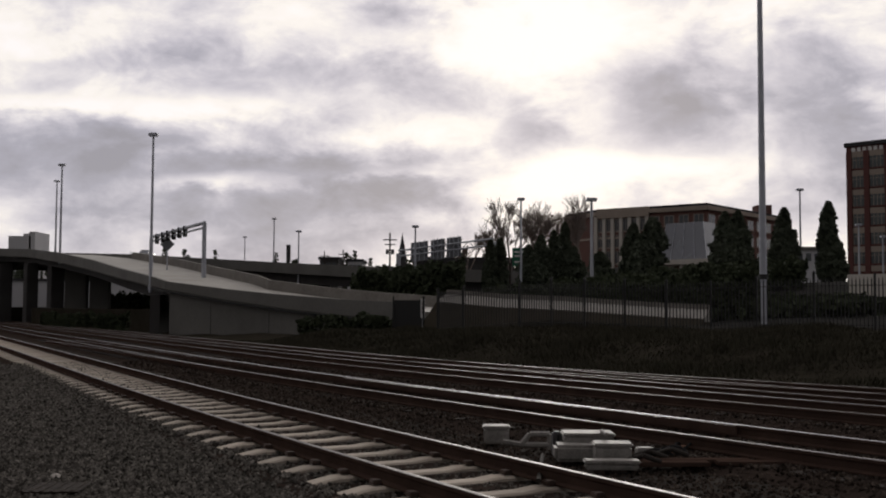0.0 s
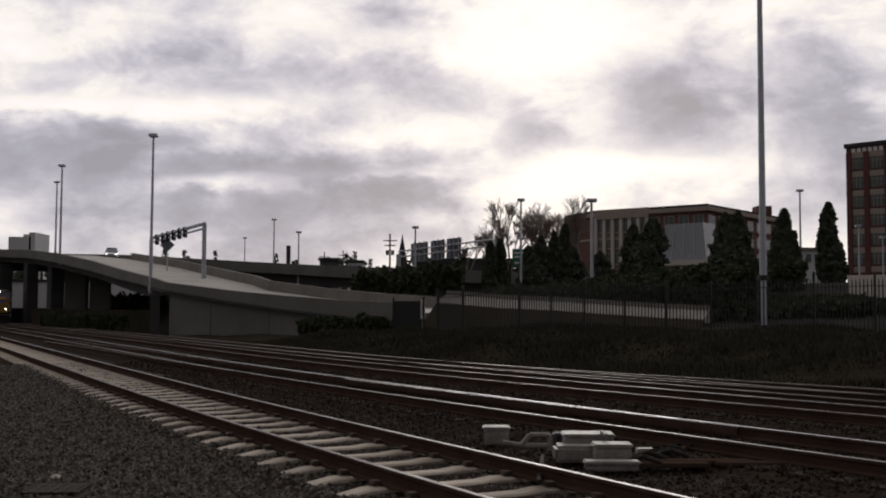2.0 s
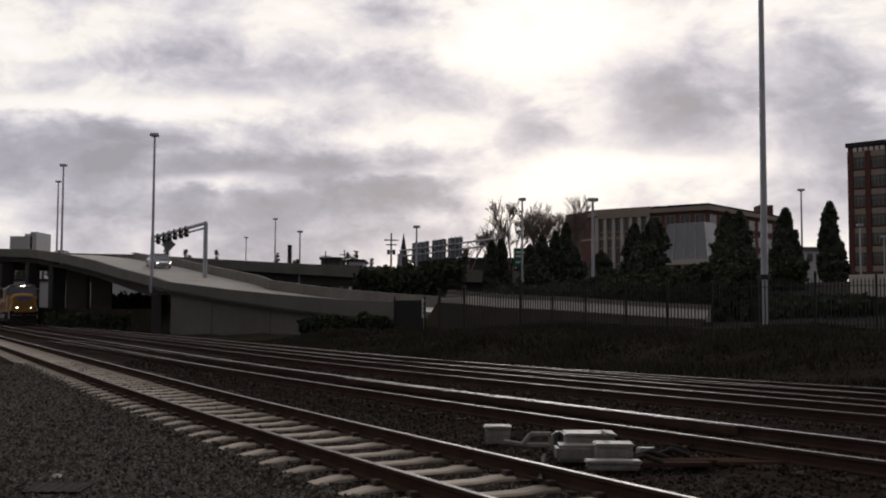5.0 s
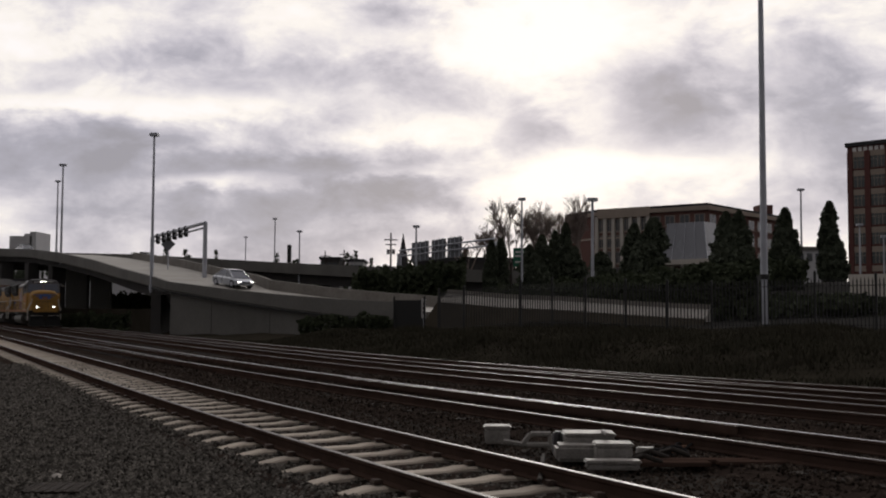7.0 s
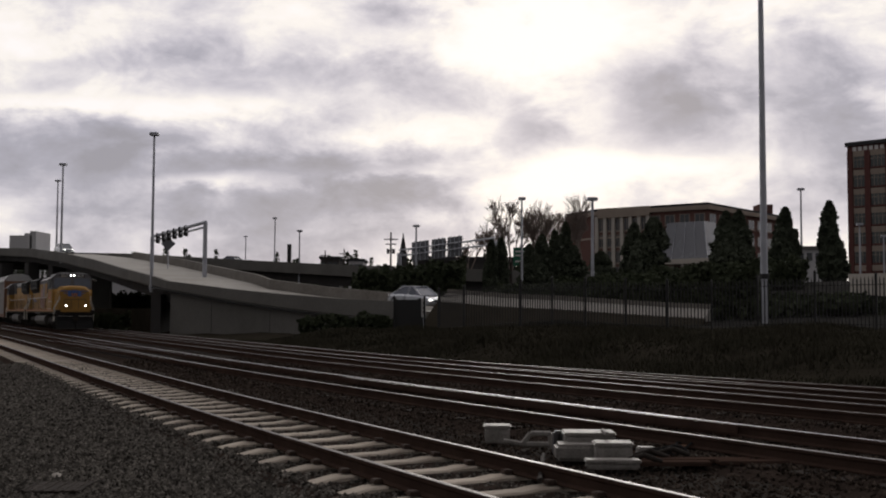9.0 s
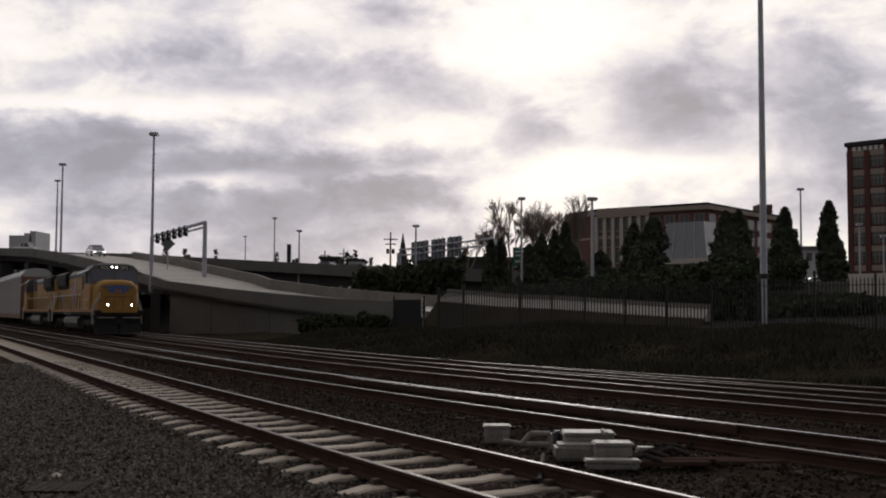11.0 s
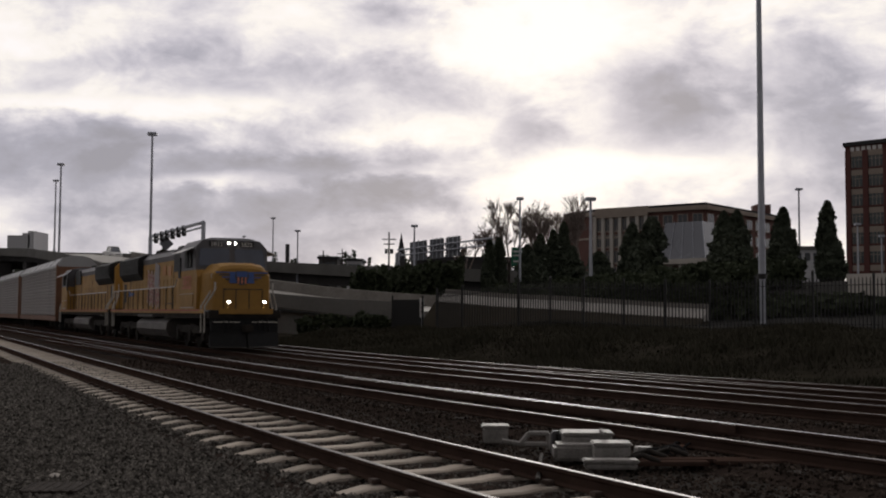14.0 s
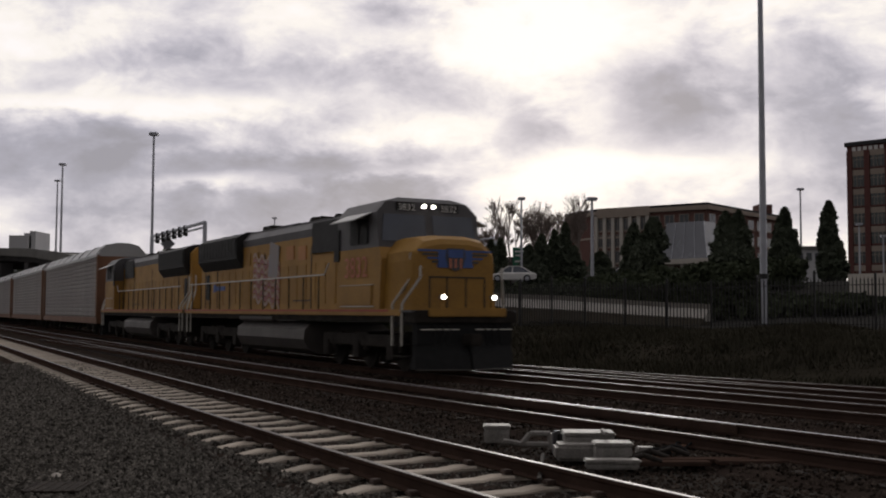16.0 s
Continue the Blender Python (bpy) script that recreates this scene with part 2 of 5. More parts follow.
M_CAR = mat("silver_car_paint", (0.42, 0.44, 0.48), (0.38, 0.40, 0.44), 1, 0.28, 0.5, bump=0, coat=0.6)
M_TYRE = mat("rubber", (0.02, 0.02, 0.02), (0.03, 0.03, 0.03), 6, 0.9)
M_LAMP = glow_mat("bright_headlight", (1.0, 0.93, 0.82), 16.0)
M_CARLAMP = glow_mat("car_headlight", (1.0, 0.97, 0.92), 3.0)
M_GREEN = mat("green_sign", (0.02, 0.16, 0.09), (0.02, 0.12, 0.07), 1, 0.5, bump=0)
M_SIGNBACK = mat("aluminium_sign_back", (0.18, 0.185, 0.2), (0.13, 0.135, 0.15), 0.6, 0.5, 0.4, bump=0.05)
M_FAR = mat("far_grey_wall", (0.55, 0.54, 0.55), (0.46, 0.455, 0.465), 0.05, 0.9, bump=0)
M_ROOFDARK = mat("dark_roof", (0.06, 0.058, 0.06), (0.04, 0.04, 0.042), 0.5, 0.9)


# ---- mesh tools ----
def box(bm, x0, x1, y0, y1, z0, z1, bevel=0.0):
    m = Matrix.Translation(((x0 + x1) / 2, (y0 + y1) / 2, (z0 + z1) / 2)) @ Matrix.Diagonal((abs(x1 - x0), abs(y1 - y0), abs(z1 - z0), 1))
    g = bmesh.ops.create_cube(bm, size=1, matrix=m)
    if bevel:
        es = list({e for v in g["verts"] for e in v.link_edges})
        bmesh.ops.bevel(bm, geom=es, offset=bevel, segments=2, affect="EDGES", clamp_overlap=True)


def rod(bm, p, q, r, r2=None, seg=8):
    p, q = Vector(p), Vector(q)
    d = q - p
    if d.length < 1e-6:
        return
    m = Matrix.Translation((p + q) / 2) @ d.to_track_quat("Z", "Y").to_matrix().to_4x4()
    bmesh.ops.create_cone(bm, cap_ends=True, segments=seg, radius1=r, radius2=r if r2 is None else r2, depth=d.length, matrix=m)


def prism(bm, profile, y0, y1, axis="y"):
    """A closed outline of (a, z) pairs, drawn out along y (or along x)."""
    put = (lambda a, z, w: (a, w, z)) if axis == "y" else (lambda a, z, w: (w, a, z))
    r0 = [bm.verts.new(put(a, z, y0)) for a, z in profile]
    r1 = [bm.verts.new(put(a, z, y1)) for a, z in profile]
    k = len(profile)
    for i in range(k):
        bm.faces.new((r0[i], r0[(i + 1) % k], r1[(i + 1) % k], r1[i]))
    bm.faces.new(r0[::-1])
    bm.faces.new(r1)


def sweep(bm, stations):
    """Rings of equal count joined one after the other, ends closed."""
    rings = [[bm.verts.new(p) for p in ring] for ring in stations]
    k = len(rings[0])
    for a, b in zip(rings, rings[1:]):
        for i in range(k):
            bm.faces.new((a[i], a[(i + 1) % k], b[(i + 1) % k], b[i]))
    bm.faces.new(rings[0][::-1])
    bm.faces.new(rings[-1])


def mesh_of(name, bm, *materials):
    bmesh.ops.recalc_face_normals(bm, faces=bm.faces)
    me = bpy.data.meshes.new(name)
    bm.to_mesh(me)
    bm.free()
    for m in materials:
        me.materials.append(m)
    return me


def part(name, bm, material, parent=None, label="", at=None):
    ob = new(name, mesh_of(name, bm, material) if isinstance(bm, bmesh.types.BMesh) else bm)
    ob.parent = parent
    if at is not None:
        ob.matrix_basis = at
    if label:
        ob["label"] = label
    return ob


def thing(name, label, category, at=None, group="", kind=""):
    ob = tagged(new(name), label, category, group, kind)
    ob.empty_display_size = 0.2
    if at is not None:
        ob.matrix_basis = at
    return ob


def bx(*a, **k):
    bm = bmesh.new()
    box(bm, *a, **k)
    return bm


def rods(*list_of):
    bm = bmesh.new()
    for a in list_of:
        rod(bm, *a)
    return bm


def smoothstep(a, b, x):
    t = min(1, max(0, (x - a) / (b - a)))
    return t * t * (3 - 2 * t)


# ---- the plan: tracks run along AWAY, ACROSS points over them to the far side ----
TURN = radians(26.93)
AWAY, ACROSS = Vector((-math.sin(TURN), math.cos(TURN))), Vector((math.cos(TURN), math.sin(TURN)))


def plan(s, n, z=0.0):
    p = AWAY * s + ACROSS * n
    return Vector((p.x, p.y, z))


TRACKS = {"near": (4.95, 0.0011, 25), "middle": (8.8, 0.0019, 35), "main": (12.45, 0.0028, 38), "far": (15.2, 0.0022, 40), "spur": (15.0, 0.0049, 40)}


def track_n(key, s):
    base, k, begin = TRACKS[key]
    return base + k * max(0, begin - s) ** 2


def bank_foot(s):
    return 18.2 + 0.235 * min(34, max(0, 40 - s))


def fence_n(s):
    return max(24.0, 26.5 + (58.3 - s) * 0.464)


def ground_z(x, y):
    n, s = ACROSS.x * x + ACROSS.y * y, AWAY.x * x + AWAY.y * y
    z = -0.28
    nf = fence_n(s)
    foot = bank_foot(s)
    up = smoothstep(66, 46, s)
    if n > foot:
        z += (0.55 * smoothstep(foot, foot + 4.5, n) + 0.45 * smoothstep(foot, max(nf - 1, foot + 4), n)) * (0.25 + 0.83 * up)
    if n > nf + 12:
        z += min(3.4, (n - nf - 12) * (0.07 + 0.13 * smoothstep(36, 60, s)))
    z += 10 * smoothstep(260, 700, y)
    if y > 0 and n > foot + 0.5:
        z += 0.12 * noise.noise((x * 0.5, y * 0.5, 0.3)) * min(1, (n - foot) / 3)
        if n < nf + 6:
            z += 0.32 * noise.noise((s * 0.13, n * 0.22, 7.7)) * min(1, (n - foot) / 3) * min(1, max(0, (nf + 6 - n) / 6))
    if n < 3:
        z += 0.03 * noise.noise((x * 0.9, y * 0.9, 1.3))
    return z


def build_ground():
    def axis(lo, hi, mid_lo, mid_hi, step):
        vals = list(np.arange(mid_lo, mid_hi + 0.01, step))
        d, v = step, mid_lo
        while v > lo:
            d *= 1.25
            v -= d
            vals.insert(0, v)
        d, v = step, mid_hi
        while v < hi:
            d *= 1.25
            v += d
            vals.append(v)
        return vals

    xs, ys = axis(-2500, 2500, -30, 40, 1.0), axis(-600, 4200, -6, 90, 1.0)
    verts = [(x, y, ground_z(x, y)) for y in ys for x in xs]
    w = len(xs)
    faces = [(j * w + i, j * w + i + 1, (j + 1) * w + i + 1, (j + 1) * w + i) for j in range(len(ys) - 1) for i in range(w - 1)]
    me = bpy.data.meshes.new("ground")
    me.from_pydata(verts, [], faces)
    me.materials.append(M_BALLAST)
    me.materials.append(M_SOIL)
    me.materials.append(M_LOT)
    for p in me.polygons:
        c = p.center
        n, s = ACROSS.x * c.x + ACROSS.y * c.y, AWAY.x * c.x + AWAY.y * c.y
        p.material_index = 2 if n > fence_n(s) + 6 and n < fence_n(s) + 120 else 1 if n > bank_foot(s) - 0.6 or n < -8 else 0
        p.use_smooth = True
    tagged(new("ground", me), "dark ballast yard rising to a grassy bank", "ground", kind="structure")


build_ground()
S_NEAR, S_FAR = -14.0, 300.0


def stations(step_near=1.5):
    s, out = S_NEAR, []
    while s < S_FAR:
        out.append(s)
        s += step_near if s < 60 else 10
    return out + [S_FAR]


def rail_mesh(line, name, top=None):
    """A flat-bottomed rail along line(s), its running surface at z = 0, worn bright on top."""
    prof = [(-0.070, -0.172), (0.070, -0.172), (0.070, -0.155), (0.014, -0.135), (0.012, -0.055), (0.036, -0.040), (0.036, -0.004), (0.026, 0.0), (-0.026, 0.0), (-0.036, -0.004), (-0.036, -0.040), (-0.012, -0.055), (-0.014, -0.135), (-0.070, -0.155)]
    bm = bmesh.new()
    rings = []
    for s in stations():
        n = line(s)
        rings.append([plan(s, n + a, z) for a, z in prof])
    sweep(bm, rings)
    me = mesh_of(name, bm, M_RAIL, top or M_RAILTOP)
    k = len(prof)
    for i, p in enumerate(me.polygons):
        if len(p.vertices) == 4 and i % k in (6, 7, 8):
            p.material_index = 1
    return me


def tie_mesh(concrete):
    bm = bmesh.new()
    if concrete:
        prof = [(-1.28, -0.10), (1.28, -0.10), (1.28, 0.055), (1.0, 0.105), (0.5, 0.11), (0.3, 0.088), (-0.3, 0.088), (-0.5, 0.11), (-1.0, 0.105), (-1.28, 0.055)]
        sweep(bm, [[(a, -0.125, z - 0.02) for a, z in prof], [(a * 0.995, -0.1, z) for a, z in prof], [(a * 0.995, 0.1, z) for a, z in prof], [(a, 0.125, z - 0.02) for a, z in prof]])
    else:
        box(bm, -1.3, 1.3, -0.115, 0.115, -0.10, 0.10, 0.012)
    return mesh_of("tie", bm, M_TIE if concrete else M_WOOD)


CLIP = mesh_of("clip", bx(-0.05, 0.05, -0.06, 0.06, 0, 0.05, 0.01), M_CLIP)


def build_track(key, label, concrete, bed_drop, tie_limit):
    t = thing("railway_track", label, "railway track", kind="structure")
    for side in (-0.755, 0.755):
        part("rail", rail_mesh(lambda s: track_n(key, s) + side, "rail", M_RAILDULL if key in ("far", "spur") or (key in ("main", "near") and side < 0) else M_RAILTOP if key == "middle" and side > 0 else M_RAILMID), None, t, "rusty steel rail with a bright worn top")
    bed = bmesh.new()
    rings = []
    for s in stations():
        n = track_n(key, s)
        rings.append([plan(s, n - 2.3, -0.45), plan(s, n - 1.42, -bed_drop - 0.02), plan(s, n - 0.6, -bed_drop), plan(s, n + 0.6, -bed_drop), plan(s, n + 1.45, -bed_drop - 0.04), plan(s, n + 2.3, -0.45)])
    sweep(bed, rings)
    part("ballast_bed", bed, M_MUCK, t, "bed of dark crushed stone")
    me = tie_mesh(concrete)
    s = 9.98 - 22 * 0.8 if concrete else S_NEAR + 6
    while s < tie_limit:
        n = track_n(key, s)
        slope = math.degrees(math.atan((track_n(key, s + 0.5) - track_n(key, s - 0.5))))
        p = plan(s, n, -0.283)
        o = part("tie", me, None, t, at=pose(p.x, p.y, p.z, 0, 0, math.degrees(TURN) - slope + random.uniform(-0.6, 0.6)))
        if concrete and s < 26:
            for side in (-0.755, 0.755):
                for o in (-0.12, 0.12):
                    q = plan(s, n + side + o, -0.165)
                    part("clip", CLIP, None, t, at=pose(q.x, q.y, q.z, 0, 0, math.degrees(TURN)))
        s += 0.8 if concrete else 0.53
    return t


build_track("near", "track of rusty rails on pale concrete ties", True, 0.222, 120)
build_track("middle", "track of bright-topped rails on buried wooden ties", False, 0.19, 70)
build_track("main", "main track with bright rails beside the bank", False, 0.185, 75)
build_track("far", "dull rusty track along the foot of the bank", False, 0.185, 60)
build_track("spur", "rusty spur track curving off along the bank", False, 0.19, 40)


# ---- the ramp up to the bridge ----
# near edge of the ramp: x, y, height of the parapet's top
RAMP = [(-3.0, 66, 2.22), (-6.76, 70, 2.40), (-11.1, 74.5, 2.75), (-16.05, 79.5, 3.23), (-21.95, 84.9, 3.93), (-23.9, 88, 4.40), (-29.9, 99, 5.52), (-36.8, 112, 6.92), (-46.9, 130, 8.65), (-57.3, 148, 10.1), (-66.1, 160, 10.85), (-93.6, 190, 12.5), (-140, 235, 13.5)]


def ramp_side(i):
    a, b = Vector(RAMP[max(0, i - 2)][:2]), Vector(RAMP[min(len(RAMP) - 1, i + 2)][:2])
    d = (b - a).normalized()
    return Vector((d.y, -d.x))  # towards the far side


RAMP_W = 9.5
BANKED = 0.02


def ramp_ring(i, offs):
    """Points of a cross-section: (distance from the near face, height over the near parapet's top)."""
    x, y, z = RAMP[i]
    nrm = ramp_side(i)
    return [Vector((x + nrm.x * o, y + nrm.y * o, z + h)) for o, h in offs]


FASCIA = (1.25, 1.12, 1.02, 0.90, 0.72, 0.85, 1.0, 1.15, 1.2, 1.2, 1.2, 1.2, 1.2)


# width and drop of the merging lanes beside the upper ramp
MERGE_W, MERGE_DROP = (0.5, 5.0, 12.0, 20.0, 21.0, 21.0), (0.70, 0.85, 1.15, 1.3, 1.3, 1.3)


def build_ramp():
    t = thing("highway_ramp", "grey concrete ramp curving up to a bridge over the tracks", "ramp", kind="structure")
    idx = range(len(RAMP))
    bm = bmesh.new()
    sweep(bm, [ramp_ring(i, [(0, 0), (0.3, 0), (0.42, -0.7), (0.42, -FASCIA[i]), (0.05, -FASCIA[i]), (-0.02, -FASCIA[i] + 0.12)]) for i in idx])
    part("parapet", bm, M_CONC, t, "plain grey concrete parapet")
    bm = bmesh.new()
    rise = BANKED * RAMP_W
    sweep(bm, [ramp_ring(i, [(RAMP_W - 0.45, rise - 0.85), (RAMP_W - 0.3, rise + 0.12), (RAMP_W, rise + 0.12), (RAMP_W + 0.1, rise - 1.2), (RAMP_W - 0.45, rise - 1.2)]) for i in range(9)])
    part("far_parapet", bm, M_CONC2, t, "stained concrete parapet")
    bm = bmesh.new()
    sweep(bm, [ramp_ring(i, [(0.42, -0.68), (RAMP_W - 0.45, rise - 0.68), (RAMP_W - 0.45, rise - 1.25), (0.42, -1.0)]) for i in idx])
    part("roadway", bm, M_DECK, t, "pale concrete roadway")
    # Girders take the concrete whose colour holds the under-deck shade.
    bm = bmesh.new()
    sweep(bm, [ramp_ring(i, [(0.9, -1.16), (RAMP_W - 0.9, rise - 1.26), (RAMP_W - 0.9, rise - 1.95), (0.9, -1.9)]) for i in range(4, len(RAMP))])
    part("girder", bm, M_PIER, t, "girders under the deck, shade put into their colour")
    # the solid part stands on a retaining wall
    bm = bmesh.new()
    rings = []
    for i in range(0, 5):
        x, y, z = RAMP[i]
        nrm = ramp_side(i)
        lo = -0.6
        rings.append([Vector((x + nrm.x * o, y + nrm.y * o, h)) for o, h in ((0.38, lo), (0.38, z - FASCIA[i] - 0.002), (RAMP_W - 0.1, z - 1.3), (RAMP_W - 0.1, lo))])
    sweep(bm, rings)
    part("retaining_wall", bm, M_CONC, t, "grey concrete retaining wall")
    # ledge, coloured near black to draw the parapet's shadow line, and panel joints
    bm = bmesh.new()
    sweep(bm, [ramp_ring(i, [(-0.07, -FASCIA[i] - 0.004), (0.37, -FASCIA[i] - 0.004), (0.37, -FASCIA[i] - 0.13), (-0.07, -FASCIA[i] - 0.13)]) for i in range(0, 6)])
    part("ledge", bm, M_DARKGRILL, t, "drip ledge coloured near black as the parapet's shadow line")
    for (i, f) in ((0, 0.0), (1, 0.4), (2, 0.3), (3, 0.3)):
        a, b = Vector(RAMP[i]), Vector(RAMP[i + 1])
        p = a.lerp(b, f)
        d = (b - a).xy.normalized()
        bm = bmesh.new()
        box(bm, -0.02, 0.02, -0.40, -0.36, -0.3, p.z - 1.25)
        part("joint", bm, M_PIER, t, at=Matrix.Translation((p.x, p.y, 0)) @ pose(0, 0, 0, 0, 0, math.degrees(math.atan2(d.y, d.x))))
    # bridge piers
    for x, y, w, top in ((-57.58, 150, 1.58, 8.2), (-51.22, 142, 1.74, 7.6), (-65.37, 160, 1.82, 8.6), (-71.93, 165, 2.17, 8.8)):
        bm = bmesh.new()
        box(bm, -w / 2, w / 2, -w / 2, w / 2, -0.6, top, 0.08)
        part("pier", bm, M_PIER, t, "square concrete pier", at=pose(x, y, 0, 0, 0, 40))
    # the bridge's other lanes behind the ramp, a deck added to shade what is below
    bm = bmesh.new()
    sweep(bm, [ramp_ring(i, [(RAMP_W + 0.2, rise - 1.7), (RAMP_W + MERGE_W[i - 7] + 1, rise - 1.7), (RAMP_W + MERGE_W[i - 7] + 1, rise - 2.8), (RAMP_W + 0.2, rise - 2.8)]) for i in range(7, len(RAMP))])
    part("rear_deck", bm, M_PIER, t, "wide deck of the bridge, added to shade below and coloured dark")
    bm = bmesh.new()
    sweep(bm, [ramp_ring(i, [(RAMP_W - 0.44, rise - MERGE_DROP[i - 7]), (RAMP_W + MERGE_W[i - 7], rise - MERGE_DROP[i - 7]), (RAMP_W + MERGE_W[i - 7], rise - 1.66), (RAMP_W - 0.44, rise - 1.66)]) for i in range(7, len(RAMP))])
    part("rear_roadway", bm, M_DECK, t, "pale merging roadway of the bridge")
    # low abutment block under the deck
    part("abutment", bx(-23.6, -22.8, 86.6, 94, -0.6, 2.9), M_PIER, t, "abutment wall with its shade put into the colour")


build_ramp()


def build_barrier():
    """The road runs on behind the fence as a tilted pale surface with a low kerb wall above it."""
    t = thing("frontage_road", "pale tilted road surface with a low wall behind the fence", "road", kind="structure")
    pts = [(0.23, 70, 2.79), (4.1, 67, 2.44), (7.4, 65, 2.29), (10.57, 63.5, 2.06), (13.03, 62.5, 1.9), (15.24, 61.5, 1.8)]
    bm = bmesh.new()
    sweep(bm, [[(x - 0.65, y - 1.5, z - 0.52), (x, y, z), (x + 0.1, y + 0.3, z - 0.7), (x - 0.6, y - 1.4, z - 0.7)] for x, y, z in pts])
    part("surface", bm, M_KERB, t, "pale concrete road")
    bm = bmesh.new()
    sweep(bm, [[(x - 1.9, y - 4.5, 0.2), (x - 0.66, y - 1.52, z - 0.56), (x + 0.1, y + 0.3, z - 0.72), (x + 0.1, y + 0.3, 0.2)] for x, y, z in pts])
    part("verge", bm, M_SOIL, t, "dark earth verge below the road")
    bm = bmesh.new()
    sweep(bm, [[(x, y, z - 0.05), (x + 0.02, y + 0.05, z + 0.28), (x + 0.1, y + 0.3, z + 0.28), (x + 0.12, y + 0.35, z - 0.05)] for x, y, z in pts])
    part("low_wall", bm, M_CONC2, t)


build_barrier()


VIADUCT = [(-140, 205, 13.0), (-90, 186, 12.0), (-49.6, 170, 10.62), (-33.2, 160, 9.39), (-20.9, 150, 8.39), (-9.9, 140, 7.53), (8, 128, 6.6), (25, 120, 6.2)]


def build_viaduct():
    t = thing("viaduct", "long grey highway viaduct behind the ramp", "viaduct", kind="structure")
    pts = VIADUCT
    deck, wall, under = bmesh.new(), bmesh.new(), bmesh.new()
    sweep(wall, [[(x, y, z), (x, y + 0.4, z), (x, y + 0.4, z - 1.5), (x, y, z - 1.5)] for x, y, z in pts])
    sweep(deck, [[(x, y + 0.4, z - 0.9), (x + 8, y + 14, z - 0.6), (x + 8, y + 14, z - 1.7), (x, y + 0.4, z - 1.5)] for x, y, z in pts])
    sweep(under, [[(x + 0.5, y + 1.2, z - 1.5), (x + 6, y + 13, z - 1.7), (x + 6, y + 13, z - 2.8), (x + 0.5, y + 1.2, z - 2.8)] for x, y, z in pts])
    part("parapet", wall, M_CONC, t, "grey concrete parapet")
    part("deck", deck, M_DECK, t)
    part("girder", under, M_PIER, t, "girder with its shade put into the colour")
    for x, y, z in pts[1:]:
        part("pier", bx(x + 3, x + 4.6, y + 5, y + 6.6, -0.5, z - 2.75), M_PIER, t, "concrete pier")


build_viaduct()


def build_under_bridge():
    t = thing("embankment_wall", "dark low wall and slope under the bridge", "wall", kind="structure")
    a, b = Vector((-24.6, 91)), Vector((-52, 136))
    bm = bmesh.new()
    sweep(bm, [[(a.x, a.y, -0.5), (a.x, a.y, 1.75), (a.x + 0.5, a.y + 0.3, 1.75), (a.x + 0.5, a.y + 0.3, -0.5)], [(b.x, b.y, -0.5), (b.x, b.y, 1.9), (b.x + 0.5, b.y + 0.3, 1.9), (b.x + 0.5, b.y + 0.3, -0.5)]])
    part("wall", bm, M_SOIL, t, "dark earth bank beside the tracks")
    part("side_street", bx(-150, -18, 184, 200, -0.5, 2.2), M_LOT, t, "raised dark street beyond the bridge")
    # two blade walls with a slot of daylight between them
    part("blade_wall", bx(-53.55, -50.51, 152, 153.2, -0.5, 7.4, 0.05), M_CONC, t, "grey concrete wall in shade")
    part("blade_wall", bx(-50.03, -47.31, 152, 153.2, -0.5, 7.2, 0.05), M_CONC, t, "grey concrete wall in shade")


build_under_bridge()


# ---- the train ----
def truck(parent, x, wheels=3):
    tr = part("truck", bmesh.new(), M_UNDER, parent, "grimy truck frame")
    bm = bmesh.new()
    half = 2.2 if wheels == 3 else 1.2
    for y in (-1.12, 1.12):
        box(bm, -half - 0.3, half + 0.3, y - 0.09, y + 0.09, 0.62, 0.95, 0.03)
        for i in range(wheels):
            wx = -half + i * (2 * half / (wheels - 1))
            box(bm, wx - 0.22, wx + 0.22, y - 0.13, y + 0.13, 0.3, 0.78, 0.03)
            rod(bm, (wx + 0.5, y, 0.5), (wx + 0.5, y, 0.9), 0.1)
    box(bm, -0.5, 0.5, -1.1, 1.1, 0.5, 1.0)
    bm.to_mesh(tr.data)
    bm.free()
    tr.matrix_basis = pose(x, 0, 0)
    for i in range(wheels):
        wx = -half + i * (2 * half / (wheels - 1))
        bm = bmesh.new()
        for y in (-0.755, 0.755):
            rod(bm, (wx, y - 0.06, 0.5), (wx, y + 0.06, 0.5), 0.5, seg=24)
        rod(bm, (wx, -0.75, 0.5), (wx, 0.75, 0.5), 0.09)
        part("wheelset", bm, M_UNDER, tr, "steel wheels on an axle")


def text_part(name, words, size, material, parent, at, label):
    cu = bpy.data.curves.new(name, "FONT")
    cu.body, cu.size, cu.extrude, cu.align_x = words, size, 0.004, "CENTER"
    tmp = new(name + "_curve", cu)
    me = bpy.data.meshes.new_from_object(tmp.evaluated_get(bpy.context.evaluated_depsgraph_get()))
    bpy.data.objects.remove(tmp)
    me.materials.clear()
    me.materials.append(material)
    return part(name, me, None, parent, label, at=at)


